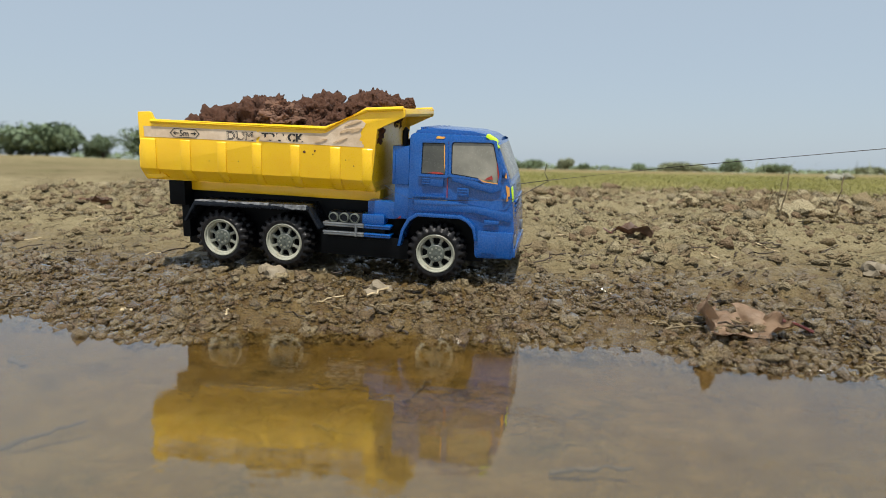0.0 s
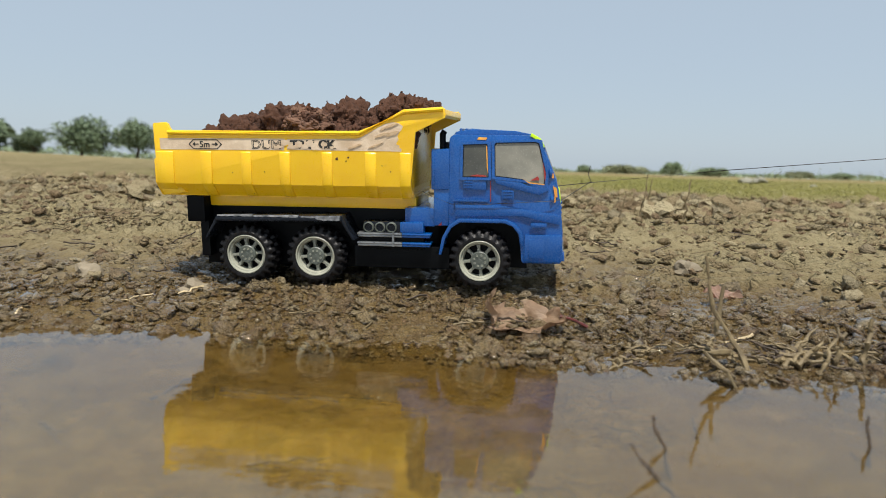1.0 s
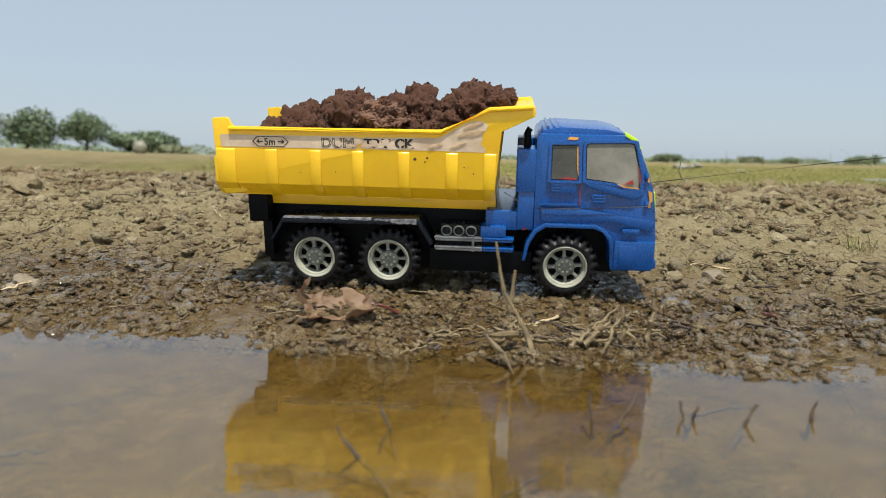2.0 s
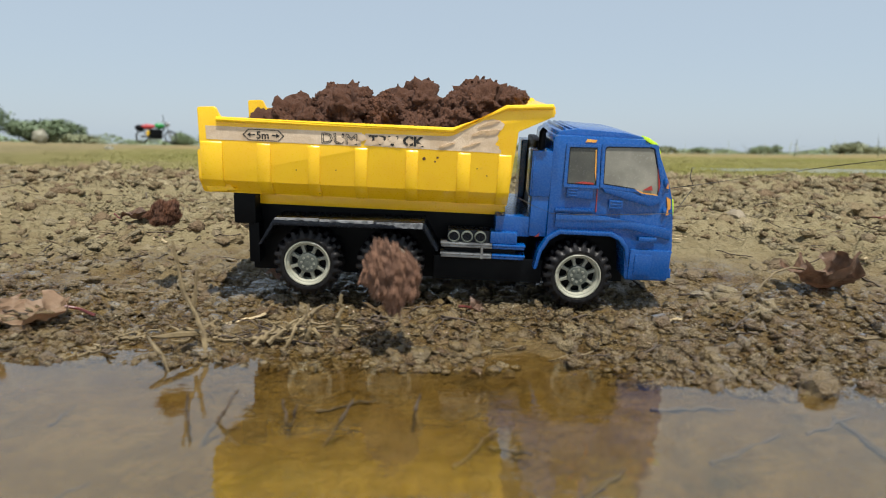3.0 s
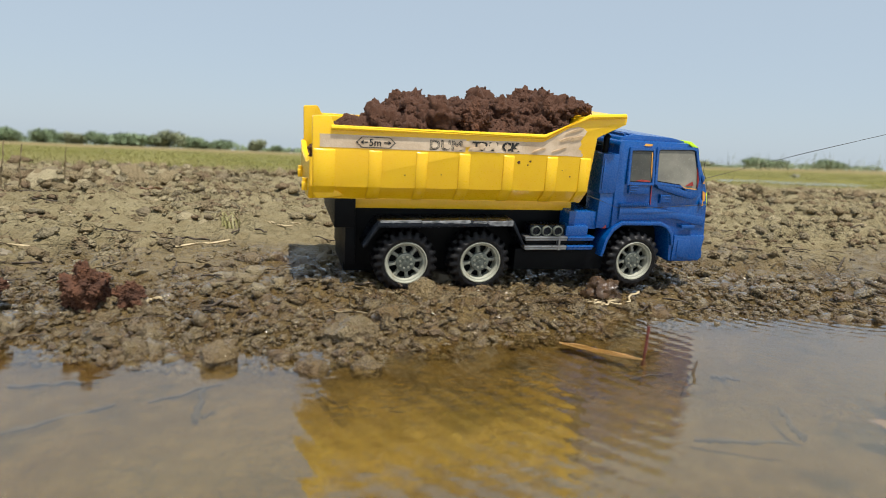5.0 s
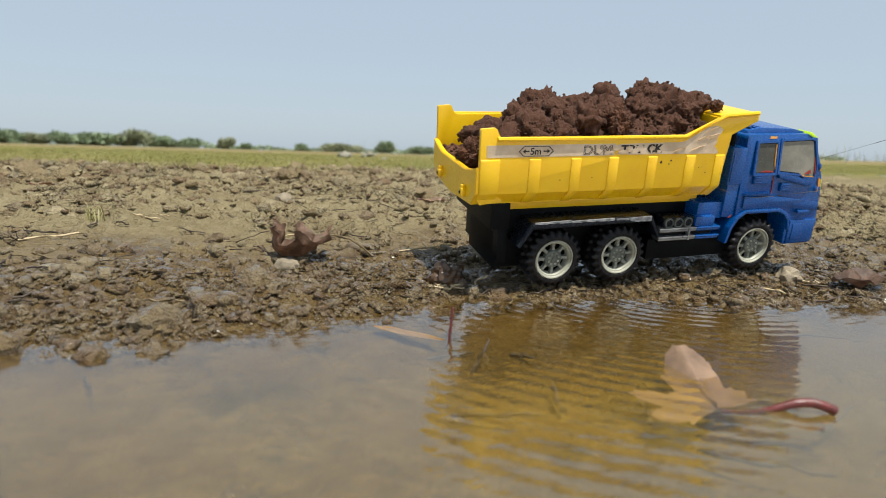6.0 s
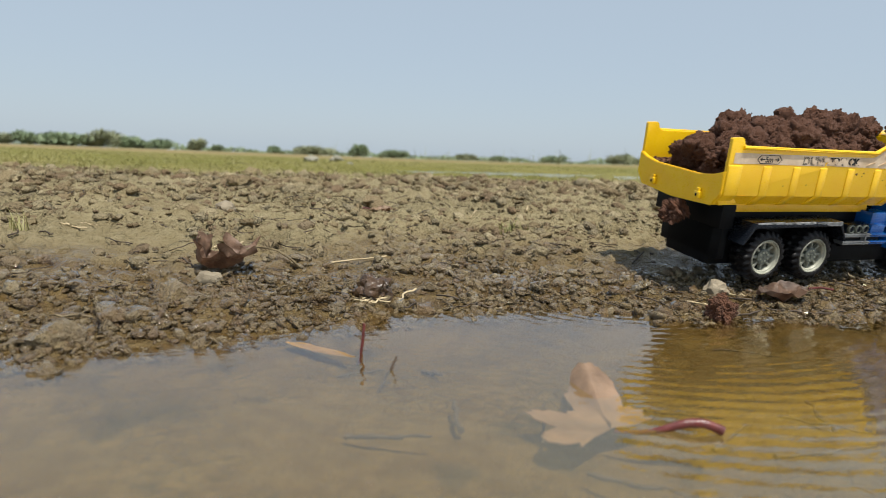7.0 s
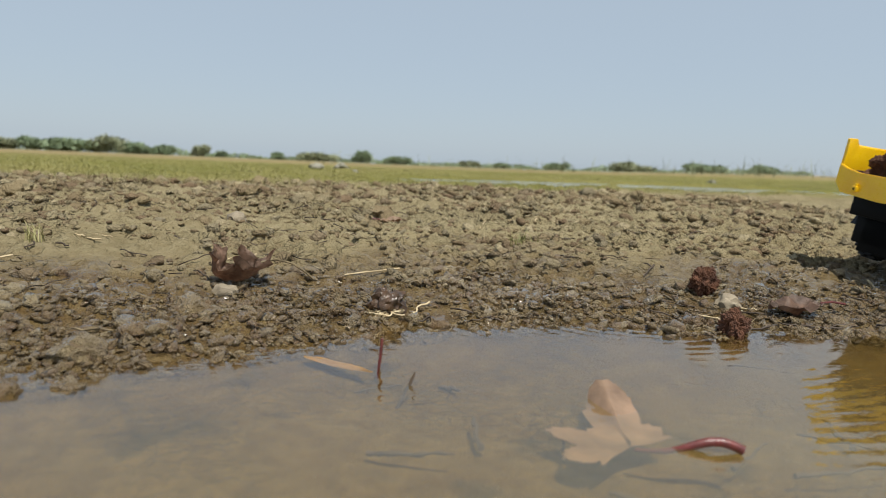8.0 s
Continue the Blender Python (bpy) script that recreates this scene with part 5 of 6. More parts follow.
def build_straw():
    rnd = random.Random(44)
    spots = [(0.765, 0.490, 0.050, 0.15), (0.480, 0.505, 0.040, 0.35), (0.345, 0.520, 0.045, 0.2), (0.80, 0.402, 0.020, 0.6), (0.775, 0.400, 0.018, -0.3)]
    for i in range(46):
        x = rnd.uniform(-0.7, 1.4)
        spots.append((x, float(np.interp(x, SHORE_X, SHORE_Y)) + rnd.uniform(0.02, 0.5), rnd.uniform(0.008, 0.028), rnd.uniform(-1.2, 1.2)))
    for i in range(7):
        spots.append((0.772 + rnd.gauss(0, 0.004), 0.396 + rnd.gauss(0, 0.003), rnd.uniform(0.012, 0.024), rnd.uniform(-0.3, 1.2)))
    for x, y, l, a in spots:
        x1, y1 = x + math.cos(a) * l, y + math.sin(a) * l
        path = knobbly((x, y, height(x, y) + 0.0015), (x1, y1, height(x1, y1) + 0.003), rnd, 0.0018, 6)
        tagged(part("straw", tube(path, rnd.uniform(0.0005, 0.0010), 5), STRAW), "bleached piece of straw lying on the mud", "straw", "bits of straw")


def build_litter():
    """Short bits of dead stem and root strewn over the bank, too many to count."""
    rnd = random.Random(91)
    verts, faces = {TWIG: [], WET_TWIG: []}, {TWIG: [], WET_TWIG: []}
    for i in range(900):
        x = rnd.uniform(-0.75, 1.5)
        d = rnd.random() ** 1.4 * 0.55
        y = float(np.interp(x, SHORE_X, SHORE_Y)) + d
        if noise.noise(Vector((x * 5, y * 5, 12))) < rnd.uniform(-0.4, 0.3):
            continue
        a, l = rnd.gauss(0, 0.7), rnd.uniform(0.006, 0.028) * (1 + 0.6 * d)
        ends = [(x + s * math.cos(a) * l / 2, y + s * math.sin(a) * l / 2) for s in (-1, 1)]
        path = knobbly(*[(p, q, height(p, q) + rnd.uniform(0.0008, 0.0040)) for p, q in ends], rnd, 0.0016, 6)
        bm = tube(path, rnd.uniform(0.0004, 0.0009), 4)
        kind = WET_TWIG if rnd.random() < 0.65 else TWIG
        b = len(verts[kind])
        bm.verts.index_update()
        verts[kind] += [v.co[:] for v in bm.verts]
        faces[kind] += [[b + v.index for v in f.verts] for f in bm.faces]
        bm.free()
    for kind, label in ((TWIG, "pale dead stems strewn over the mud"), (WET_TWIG, "dark dead roots strewn over the mud")):
        tagged(raw("plant_litter", verts[kind], faces[kind], kind), label, "plant litter", kind="stuff")


def blades(spots, material, name, label, wide):
    """Many grass blades in one mesh: each a bent, tapering strip of four triangles."""
    rnd = random.Random(len(spots))
    verts, faces = [], []
    for x, y, z, l in spots:
        a, lean = rnd.uniform(0, 6.28), rnd.uniform(0.2, 1.1) * l
        ux, uy, w = math.cos(a), math.sin(a), wide * rnd.uniform(0.7, 1.3) * (0.5 + l * 12)
        b = len(verts)
        lx, ly = -uy * lean, ux * lean
        verts += [(x - ux * w, y - uy * w, z - 0.002), (x + ux * w, y + uy * w, z - 0.002), (x - ux * w * 0.7 + lx * 0.35, y - uy * w * 0.7 + ly * 0.35, z + l * 0.6), (x + ux * w * 0.7 + lx * 0.35, y + uy * w * 0.7 + ly * 0.35, z + l * 0.6), (x + lx, y + ly, z + l)]
        faces += [(b, b + 1, b + 3, b + 2), (b + 2, b + 3, b + 4)]
    return tagged(raw(name, verts, faces, material), label, "grass", kind="stuff")


def build_grass():
    rnd = random.Random(55)
    spots = []
    for i in range(105000):
        y = 1.22 * math.exp(rnd.random() ** 0.8 * 1.55)
        x = rnd.uniform(-0.75, 1.55) * y
        edge = float(np.interp(x, (-1.2, -0.3, 0.4, 1.2, 2.2, 4), (1.9, 1.5, 1.25, 1.3, 1.5, 1.7))) + 0.10 * noise.noise(Vector((x * 5, y * 3, 2)))
        if y < edge or x < -0.36 * y - 0.05 + 0.35 * noise.noise(Vector((x * 2, y * 2, 5))):
            continue
        if ((x - 2.3) / 1.25) ** 2 + ((y - 2.15) / 0.34) ** 2 < 1:
            continue
        spots.append((x, y, height(x, y), rnd.uniform(0.003, 0.0065) * (1 + 0.12 * y) * (1.5 if rnd.random() < 0.06 else 1)))
    blades(spots, GRASS, "field_grass", "short yellow-green grass across the field", 0.0010)
    tufts = []
    for cx, cy, n, l in ((0.510, 0.602, 34, 0.018), (0.962, 0.570, 34, 0.015), (0.985, 0.575, 8, 0.014)):
        for i in range(n):
            x, y = cx + rnd.gauss(0, 0.006), cy + rnd.gauss(0, 0.005)
            tufts.append((x, y, height(x, y), l * rnd.uniform(0.5, 1.1)))
    blades(tufts, GRASS, "grass_tuft", "small green grass tufts on the mud", 0.0006)
    weeds = []
    for i in range(2600):
        y = rnd.uniform(9, 26)
        x = rnd.uniform(0.2, 1.8) * y
        if noise.noise(Vector((x * 0.35, y * 0.2, 1))) > -0.05:
            weeds.append((x, y, height(x, y), rnd.uniform(0.10, 0.36) * (0.6 + 0.5 * min(1.5, x / y))))
    blades(weeds, HAZE_DRY_FOLIAGE, "tall_weeds", "thin dry weeds standing at the field's far edge", 0.0012)


# ---------------------------------------------------------------- far things
def build_tree(x, y, wide, top, base, seed, bushy, material):
    """A tree or bush: tapered trunk, limbs, and a crown of many small leaf clumps with gaps."""
    rnd = random.Random(seed)
    tall = top - base
    tree = tagged(new("bush" if bushy else "tree"), "rounded grey-green bush on the hazy skyline" if bushy else "broad hazy green tree at the edge of the field", "bush" if bushy else "tree", "trees on the skyline")
    low = 0.02 if bushy else 0.16
    trunk = [tube([(0, 0, -0.3), (0.05 * tall, 0, tall * low), (0.02 * tall, 0, tall * 0.7)], [0.05 * tall, 0.035 * tall, 0.012 * tall], 7)]
    for k in range(6):
        a = k * 1.05 + rnd.random()
        trunk.append(tube([(0.04 * tall, 0, tall * low), (math.cos(a) * wide * 0.22, math.sin(a) * wide * 0.22, tall * (low + 0.22)), (math.cos(a) * wide * 0.38, math.sin(a) * wide * 0.38, tall * rnd.uniform(0.55, 0.8))], [0.022 * tall, 0.015 * tall, 0.005 * tall], 5))
    part("trunk", joined(*trunk), BARK, tree)
    balls = [(rnd.uniform(-0.36, 0.36) * wide, rnd.uniform(-0.3, 0.3) * wide, 0, rnd.uniform(0.14, 0.24) * wide) for _ in range(16)]
    verts, faces = [], []
    size = 0.036 * wide + 0.07
    for bx, by, _, br in balls:
        reach = 1 - (abs(bx) / (0.55 * wide)) ** 2
        bz = tall * (low + 0.12 + (0.62 - low) * reach * rnd.uniform(0.05, 1.0))
        br_z = min(br * 1.2, tall * 0.30)
        for _ in range(300 if not bushy else 240):
            d = Vector((rnd.gauss(0, 1), rnd.gauss(0, 1), rnd.gauss(0, 1))).normalized() * rnd.uniform(0.45, 1.12)
            c = Vector((bx + d.x * br, by + d.y * br, min(tall, max(tall * low * 0.2, bz + d.z * br_z))))
            b = len(verts)
            for _ in range(3):
                verts.append(c + Vector((rnd.uniform(-1, 1), rnd.uniform(-1, 1), rnd.uniform(-0.8, 0.8))) * size)
            faces.append((b, b + 1, b + 2))
    raw("crown", verts, faces, material, tree, smooth=False)
    tree.matrix_basis = pose(x, y, base, 0, 0, 0)


TREES = ((-76.6, 78.9, 14.4, 5.5, 0.4), (-70.3, 84.6, 4.8, 3.6, 0.0), (-65.6, 88.3, 8.2, 5.8, 0.1), (-59.5, 92.5, 6.7, 6.0, 0.1), (-53.0, 96.4, 9.5, 2.9, -0.3), (-84.0, 71.0, 7.0, 3.4, 0.4))
BUSHES = ((-51.0, 97.3, 10.0, 0.9, -0.6), (-49.3, 141.7, 5.9, 1.9, -0.7), (-43.4, 143.6, 6.5, 1.9, -0.7), (-39.3, 144.8, 4.6, 1.4, -0.7), (-35.7, 145.7, 5.2, 1.8, -0.7), (-29.1, 147.2, 11.7, 1.6, -0.9), (-22.3, 148.3, 7.8, 2.8, -0.8),
          (-17.2, 149.0, 6.5, 1.5, -0.8), (-11.8, 149.5, 5.2, 1.4, -0.8), (-4.0, 149.9, 4.6, 1.7, -0.8), (-0.2, 150.0, 2.5, 0.6, -0.9))
LOW_BUSHES = ((11.7, 149.5, 3.9, 0.7, -0.9), (20.3, 148.6, 9.1, 1.1, -0.8), (30.2, 146.9, 5.2, 1.8, -0.7), (37.7, 145.2, 6.5, 0.9, -0.7), (53.5, 140.1, 4.6, 0.6, -0.6), (60.1, 137.4, 5.2, 0.4, -0.7), (71.5, 131.9, 5.9, 1.2, -0.5), (85.1, 123.6, 9.1, 1.8, -0.1), (97.0, 114.4, 7.8, 2.0, 0.2), (105.0, 107.1, 6.5, 2.2, 0.3))


def build_far():
    for k, row in enumerate(TREES):
        build_tree(*row, 100 + k, False, HAZE_TREE_LEAVES)
    for k, row in enumerate(BUSHES + LOW_BUSHES):
        build_tree(*row, 200 + k, True, HAZE_FOLIAGE if k % 3 else HAZE_DRY_FOLIAGE)
    # scattered hedge along the skyline
    rnd = random.Random(77)
    verts, faces = [], []
    for i in range(12000):
        a = radians(rnd.uniform(-42, 48))
        d = rnd.uniform(150, 175)
        x, y = d * math.sin(a), d * math.cos(a)
        hump = max(0.12, 0.45 + noise.noise(Vector((a * 22, 3, 0))))
        z = height(x, y) + rnd.random() * hump * (1.7 if a < 0 else 1.2) * 1.3
        b = len(verts)
        verts += [(x + rnd.uniform(-0.5, 0.5), y + rnd.uniform(-0.5, 0.5), z + rnd.uniform(-0.35, 0.35)) for _ in range(3)]
        faces.append((b, b + 1, b + 2))
    tagged(raw("hedge", verts, faces, HAZE_FOLIAGE, smooth=False), "low hazy scrub along the skyline", "scrub", kind="stuff")
    for k, (x, y, s) in enumerate(((1.10, 3.25, 0.034), (1.29, 3.65, 0.042), (1.20, 2.75, 0.018), (3.30, 3.0, 0.022), (-2.2, 5.5, 0.04))):
        bag = part("plastic_bag", lump(60 + k * 2.2, (s, s * 0.7, s * 0.55), 0.5, 1, 3, 0.25), WHITE)
        resting(bag, x, y, -s * 0.25, 0, 0, 40 * k)
        tagged(bag, "crumpled white plastic bag lying in the grass", "plastic bag", "litter in the field")
    sack = part("white_sack", lump(80, (0.33, 0.25, 0.36), 0.25, 1, 3, 0.08), WHITE)
    sack.matrix_basis = pose(-16.9, 30.7, height(-16.9, 30.7) + 0.28)
    tagged(sack, "upright white sack standing at the field's edge", "sack")


def build_motorbike():
    bike = tagged(new("motorbike"), "parked motorbike with red seat and green tank, far off", "motorbike")
    for x in (-0.62, 0.66):
        wheel = part("wheel", moved(lathe([(0.30, -0.05), (0.31, 0), (0.30, 0.05), (0.24, 0.04), (0.24, -0.04)], 28), x, 0, 0.31), RUBBER, bike)
        spokes = [moved(box(-0.25, 0.25, -0.008, 0.008, -0.008, 0.008), x, 0, 0.31, 0, 30 * k, 0) for k in range(6)]
        part("spokes", joined(*spokes), CHROME, wheel)
    part("frame", joined(tube([(-0.62, 0, 0.31), (-0.2, 0, 0.36), (0.2, 0, 0.34), (0.42, 0, 0.80)], 0.035, 8), tube([(-0.55, 0, 0.68), (0.1, 0, 0.66), (0.42, 0, 0.80)], 0.03, 8)), BLACK, bike)
    part("engine", box(-0.30, 0.30, -0.16, 0.16, 0.20, 0.66, 0.07), BLACK, bike)
    part("seat", moved(lump(2, (0.36, 0.14, 0.11), 0.12, 1, 3), -0.32, 0, 0.80), BIKE_RED, bike)
    part("rear_guard", moved(lump(5, (0.22, 0.12, 0.16), 0.12, 1, 3), -0.70, 0, 0.72), BLACK, bike)
    part("fuel_tank", moved(lump(3, (0.25, 0.15, 0.14), 0.12, 1, 3), 0.18, 0, 0.84), BIKE_GREEN, bike)
    part("fork", tube([(0.66, 0, 0.31), (0.50, 0, 0.80), (0.42, 0, 1.04)], 0.035, 8), CHROME, bike)
    part("handlebar", tube([(0.30, -0.34, 1.08), (0.42, -0.2, 1.04), (0.42, 0.2, 1.04), (0.30, 0.34, 1.08)], 0.02, 6), CHROME, bike)
    part("headlamp", moved(lump(4, (0.10, 0.11, 0.11), 0.05, 1, 3), 0.55, 0, 0.92), CHROME, bike)
    part("mirror", tube([(0.38, -0.25, 1.05), (0.36, -0.27, 1.38)], 0.014, 6), BLACK, bike)
    part("side_panel", box(-0.42, -0.12, -0.12, 0.12, 0.38, 0.60, 0.04), YELLOW, bike)
    bike.matrix_basis = pose(-12.5, 32.8, height(-12.5, 32.8) + 0.12, 0, 0, 18)


build_stones()
dragged_leaf = build_leaves()
build_twigs()
build_straw()
build_litter()
build_grass()
build_far()
build_motorbike()


# ---------------------------------------------------------------- clods that fall from the bed
def clod(label, size, seed, tall=1.15, soil=SOIL):
    ob = part("soil_clod", lump(seed, (size, size * 0.9, size * tall), 0.5, 1, 5, 0.42), soil)
    rnd = random.Random(int(seed * 10))
    grit = [(ob.data.vertices[rnd.randrange(len(ob.data.vertices))].co.copy(), size * rnd.uniform(0.05, 0.13)) for _ in range(420)]
    tagged(gritted("loose_soil", grit, ob, soil), kind="stuff")
    return tagged(ob, label, "soil clod", "clods fallen from the truck")


FALLING = (  # the clod, its seat in the bed, when it leaves, and its fall
    (clod("large red-brown soil clod that drops off the side", 0.0155, 3.3, 0.60, PALE_SOIL), (0.045, 0.014, 0.094), 2.75, ((2.8, 0.264, 0.388, 0.125), (2.9, 0.290, 0.372, 0.094), (3.0, 0.317, 0.360, 0.046), (3.1, 0.321, 0.361, 0.0095), (3.2, 0.321, 0.361, 0.0090))),
    (clod("soil clod that drops off the tail onto dry mud", 0.0080, 4.4), (-0.050, 0.050, 0.066), 2.75, ((2.8, 0.139, 0.443, 0.104), (2.9, 0.160, 0.443, 0.092), (3.0, 0.160, 0.462, 0.067), (3.1, 0.156, 0.465, 0.036), (3.2, 0.150, 0.468, 0.034))),
    (clod("knobbly soil clod that drops off the tail", 0.0100, 5.5), (-0.050, 0.030, 0.066), 3.2, ((3.3, 0.232, 0.423, 0.086), (3.4, 0.248, 0.423, 0.085), (3.5, 0.252, 0.432, 0.049), (3.6, 0.236, 0.462, 0.030), (3.7, 0.232, 0.462, 0.028))),
    (clod("crumbling soil clod that drops off the tail", 0.0080, 6.6, 0.7), (-0.048, 0.060, 0.066), 3.95, ((4.0, 0.358, 0.433, 0.099), (4.1, 0.368, 0.433, 0.086), (4.2, 0.382, 0.420, 0.050), (4.3, 0.394, 0.400, 0.022), (4.4, 0.396, 0.398, 0.021))),
    (clod("dark soil clod that drops off the tail", 0.0108, 7.7), (-0.046, 0.020, 0.064), 4.25, ((4.3, 0.418, 0.423, 0.109), (4.4, 0.431, 0.423, 0.106), (4.5, 0.440, 0.423, 0.084), (4.6, 0.446, 0.420, 0.045), (4.7, 0.449, 0.390, 0.021), (4.8, 0.449, 0.389, 0.020))),
    (clod("small soil clod that drops off the tail", 0.0070, 8.8), (-0.050, 0.075, 0.066), 4.25, ((4.3, 0.420, 0.421, 0.102), (4.4, 0.436, 0.421, 0.096), (4.5, 0.441, 0.421, 0.062), (4.6, 0.462, 0.400, 0.030), (4.7, 0.472, 0.388, 0.018), (4.8, 0.472, 0.387, 0.017))),
    (clod("soil clod that tumbles off the side into the puddle", 0.0095, 9.9), (0.045, 0.013, 0.094), 6.25, ((6.3, 0.952, 0.362, 0.116), (6.4, 0.976, 0.352, 0.093), (6.5, 1.003, 0.345, 0.060), (6.6, 1.018, 0.335, 0.022), (6.7, 1.022, 0.325, 0.006), (6.8, 1.022, 0.325, 0.004))),
    (clod("round soil clod that drops off the tailgate", 0.0095, 11.1), (-0.050, 0.040, 0.068), 6.85, ((6.9, 0.999, 0.393, 0.091), (7.0, 1.028, 0.395, 0.072), (7.1, 1.045, 0.397, 0.041), (7.2, 1.054, 0.399, 0.024), (7.3, 1.055, 0.399, 0.0235))),
)


# ---------------------------------------------------------------- pebbles and mud crumbs
def build_pebbles():
    rnd = random.Random(66)
    rng = np.random.default_rng(9)
    shapes = []
    for s in range(12):
        bm = lump(s * 2.7 + 1, (1, rnd.uniform(0.6, 1), rnd.uniform(0.30, 0.65)), 0.65, 1, 2 if s < 6 else 1, 0.18)
        me = bpy.data.meshes.new("pebble")
        bm.to_mesh(me)
        bm.free()
        me.materials.append(PEBBLE)
        me.polygons.foreach_set("use_smooth", [True] * len(me.polygons))
        shapes.append(me)
    # along the wheel track and the waterline each pebble is a piece of its own
    for i in range(300):
        x = rnd.uniform(-0.48, 1.25)
        y = float(np.interp(x, SHORE_X, SHORE_Y)) + rnd.uniform(-0.012, 0.085)
        s = rnd.choice((0.0035, 0.0045, 0.0055, 0.0065, 0.008))
        ob = new("pebble", shapes[i % 12])
        ob.parent = ground
        ob.matrix_basis = pose(x, y, height(x, y) + s * 0.12, rnd.uniform(-25, 25), rnd.uniform(-25, 25), rnd.uniform(0, 360)) @ Matrix.Scale(s, 4)
    # the rest of the crumbs, too many to count, joined
    data = [(np.array([v.co[:] for v in me.vertices]), np.array([p.vertices[:] for p in me.polygons])) for me in shapes[6:] + shapes[:6]]
    verts, faces, count = [], [], 0
    for i in range(78000):
        x = rnd.uniform(-1.0, 1.9)
        d = rnd.random() ** 1.5 * 1.1 - 0.02
        y = float(np.interp(x, SHORE_X, SHORE_Y)) + d
        cluster = noise.noise(Vector((x * 6, y * 6, 4))) + 0.6 * noise.noise(Vector((x * 17, y * 17, 8)))
        if cluster < rnd.uniform(-0.55, 0.35):
            continue
        s = min(0.0065 + 0.012 * d, 0.00140 * math.exp(rnd.gauss(0.15, 0.72)) * (1 + 1.0 * d)) * min(1.0, 0.60 + 4.0 * max(0.0, d))
        v, f = data[i % 6 + (6 if s > 0.0040 and d < 0.22 else 0)]
        turn = np.array((Euler((rnd.uniform(-0.5, 0.5), rnd.uniform(-0.5, 0.5), rnd.uniform(0, 6.28)))).to_matrix())
        verts.append(v @ turn.T * s + np.array((x, y, height(x, y) + s * 0.08)))
        faces.append(f + count)
        count += len(v)
    ob = raw("crumbs", np.concatenate(verts).tolist(), np.concatenate(faces).tolist(), PEBBLE, ground, "small crumbs and chips of dried mud")
    tagged(ob, kind="stuff")
    verts, faces, count = [], [], 0
    # wet grains thrown up along the waterline
    for i in range(21000):
        x = rnd.uniform(-0.55, 1.35)
        d = rnd.uniform(-0.022, 0.095)
        y = float(np.interp(x, SHORE_X, SHORE_Y)) + d
        if noise.noise(Vector((x * 14, y * 14, 1))) < rnd.uniform(-0.5, 0.2):
            continue
        s = 0.0017 * math.exp(rnd.gauss(0.1, 0.45))
        v, f = data[i % 6]
        turn = np.array((Euler((rnd.uniform(-0.8, 0.8), rnd.uniform(-0.8, 0.8), rnd.uniform(0, 6.28)))).to_matrix())
        verts.append(v @ turn.T * s + np.array((x, y, height(x, y) + s * 0.25)))
        faces.append(f + count)
        count += len(v)
    ob = raw("wet_grit", np.concatenate(verts).tolist(), np.concatenate(faces).tolist(), GRIT, ground, "shiny wet grit along the waterline")
    tagged(ob, kind="stuff")


build_pebbles()


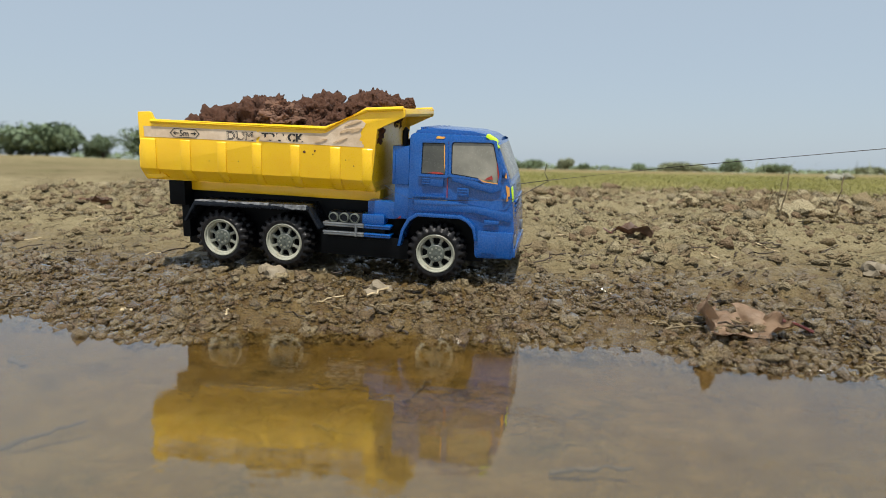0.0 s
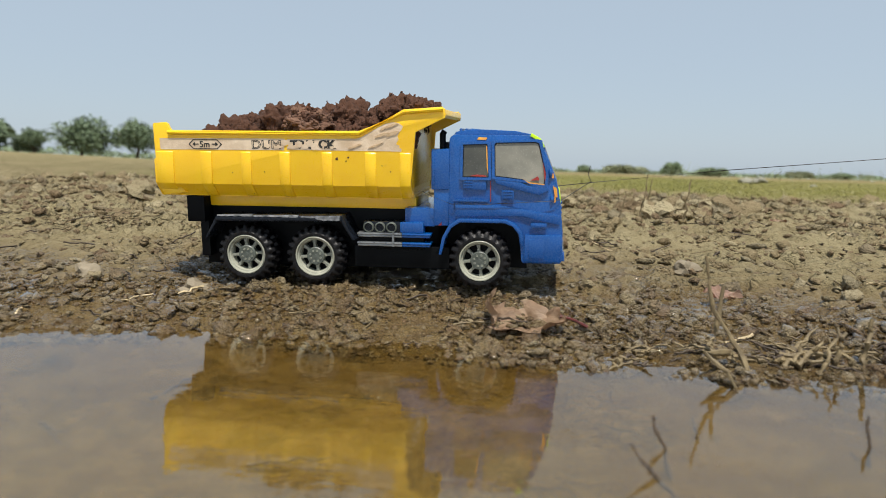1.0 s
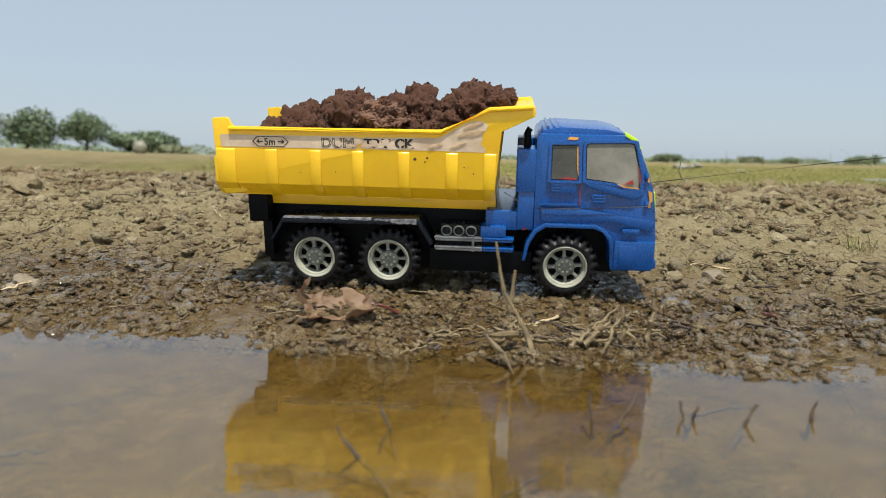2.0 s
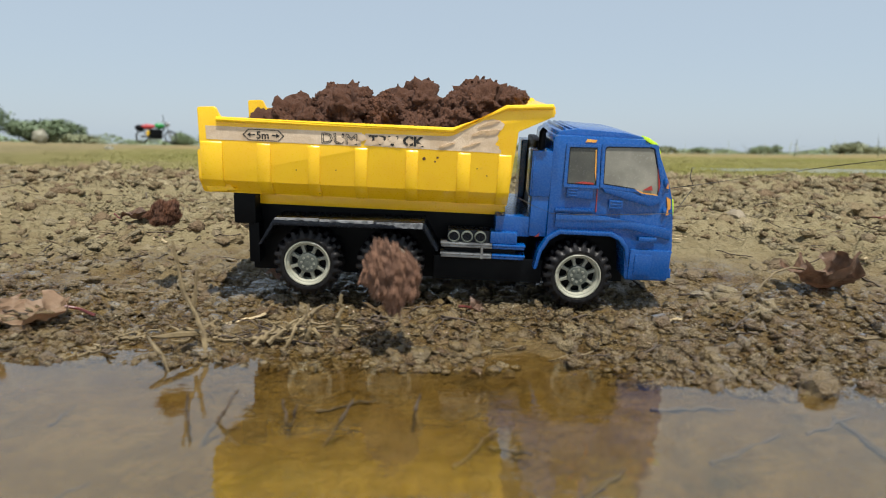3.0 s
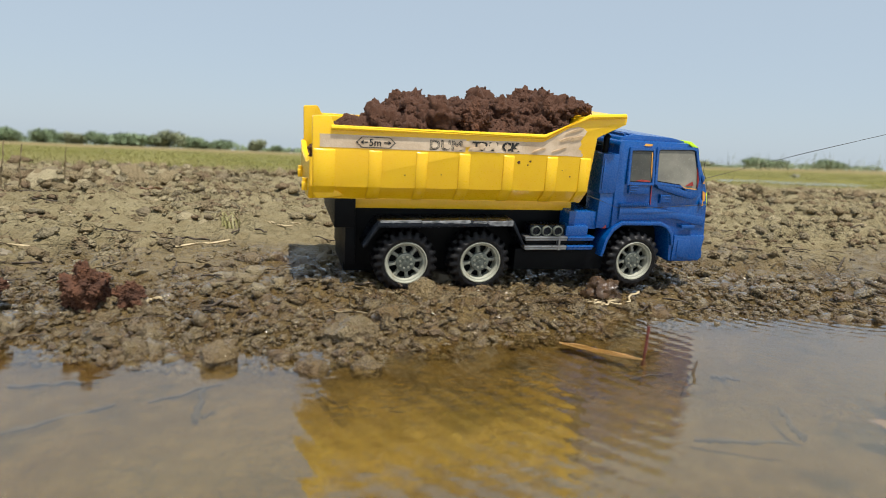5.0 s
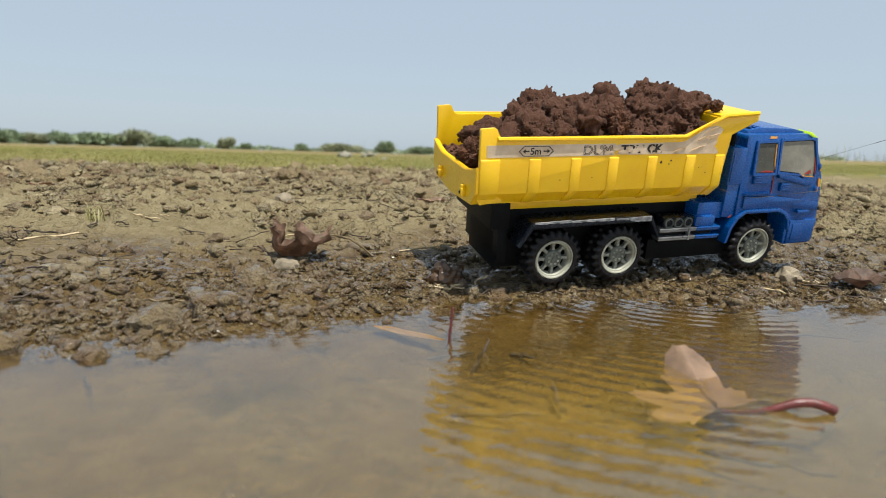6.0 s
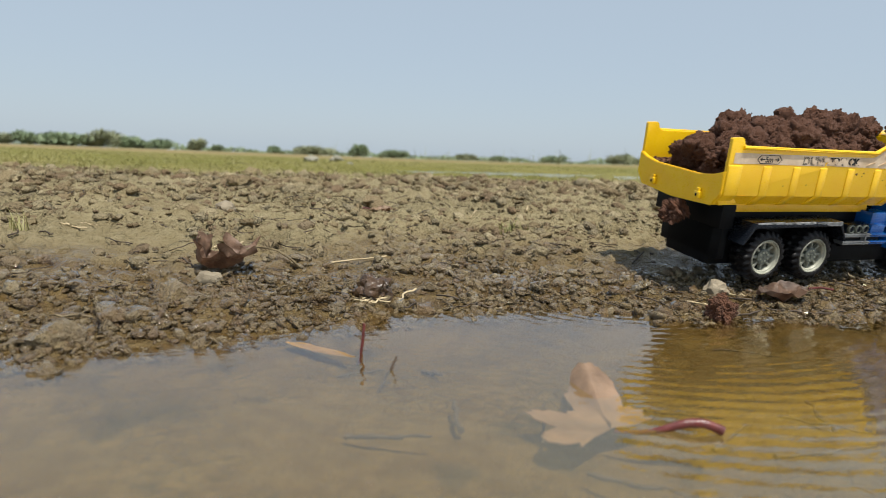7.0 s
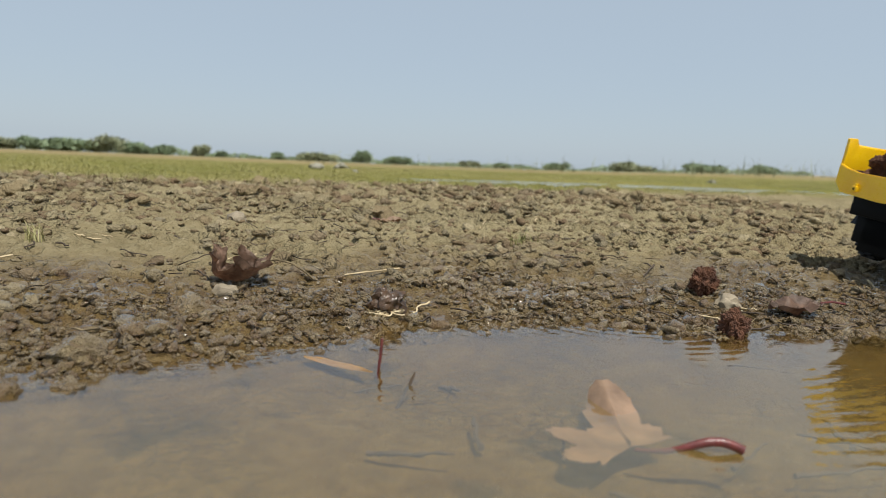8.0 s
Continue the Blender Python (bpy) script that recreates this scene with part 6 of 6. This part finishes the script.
# ---------------------------------------------------------------- what moves
TRUCK = (
    (0, -0.2775, 0.4604, 0.0454, 1.72, -2.11, 4.44),
    (0.5, -0.2057, 0.4612, 0.0355, 1.47, -0.12, 7.64),
    (1, -0.1087, 0.4605, 0.0378, 0.39, 0.90, 2.81),
    (1.25, -0.0666, 0.4634, 0.0361, -0.68, 0.50, 4.60),
    (1.5, -0.0245, 0.4663, 0.0345, -1.74, 5.10, 6.39),
    (1.7, 0.0133, 0.4641, 0.0375, -1.54, -0.53, 7.76),
    (2.8, 0.2222, 0.4231, 0.0374, -4.69, 0.03, 6.63),
    (3, 0.2608, 0.4279, 0.0402, -2.91, -1.81, 5.98),
    (3.5, 0.3380, 0.4149, 0.0370, 0.02, -1.56, 8.56),
    (4, 0.4387, 0.4100, 0.0296, 1.71, -0.26, 8.83),
    (4.5, 0.5225, 0.4052, 0.0349, 1.81, -1.68, 4.08),
    (5, 0.6382, 0.4112, 0.0319, 1.08, 0.29, 6.78),
    (5.2, 0.6899, 0.4031, 0.0318, 1.39, -1.41, 6.73),
    (6.3, 0.9129, 0.3675, 0.0266, -1.04, 3.28, 12.86),
    (6.5, 0.9592, 0.3615, 0.0327, -2.86, 2.18, 5.70),
    (7, 1.0957, 0.3634, 0.0375, 2.19, 0.32, 8.61),
    (7.5, 1.1963, 0.3737, 0.0372, 1.29, -0.39, 11.00),
    (8, 1.3084, 0.3628, 0.0435, 0.13, -4.25, 7.58),
)


def truck_at(t):
    """The truck's pose at a time, from its rows."""
    v = [float(np.interp(t, [r[0] for r in TRUCK], [r[k] for r in TRUCK])) for k in range(1, 7)]
    return pose(v[0], v[1], v[2], v[5], -v[4], v[3])


def motions():
    rows = [(r[0], truck_at(r[0])) for r in TRUCK]
    for thing in (truck, soil_load, pull_string):
        walk(thing, rows)
    # the taut line keeps its own slope while the truck rocks
    walk(taut_line, [(t, pose(*TIED) @ m.to_3x3().inverted().to_4x4() @ pose(0, 0, 0, 0, -float(np.interp(t, (0, 1.5, 3, 4, 5, 8), (-2.3, -2.5, -0.5, 0, 5, 5))), m.to_euler().z * 57.2958)) for t, m in rows])
    times = [k / 10 for k in range(81)]
    gone = [math.degrees((truck_at(t).translation.x - truck_at(0).translation.x) / WHEEL_R) for t in times]
    for wheel, x, y, turn in truck_wheels:
        walk(wheel, [(t, pose(x, y, 0, 0, g, 0) @ pose(0, 0, 0, 0, 0, turn)) for t, g in zip(times, gone)])
    x0, x1 = dragged_leaf.matrix_basis.copy(), pose(0.679, 0.462, height(0.679, 0.462) + 0.003, 0, 0, 172)
    between = [(3.75 + 0.15 * k, pose(0.612 + 0.017 * k, 0.448 + 0.0035 * k, 0.032, 0, 0, 8 + 41 * k)) for k in (1, 2, 3)]
    walk(dragged_leaf, [(0.0, x0), (3.7, x0)] + between + [(4.4, x1), (8.0, x1)])
    for clod, seat, leaves, falls in FALLING:
        ride = [(t, truck_at(t) @ pose(*seat)) for t in [k / 5 for k in range(41)] if t < leaves - 0.05]
        last = falls[-1]
        drop = [(t, pose(px, py, pz, *[a * (k + 1 - len(falls)) for a in (40, 55, 20)])) for k, (t, px, py, pz) in enumerate(falls)]
        rest = [(8.0, pose(last[1], last[2], last[3]))]
        walk(clod, ride + drop + (rest if last[0] < 8 else []))


motions()
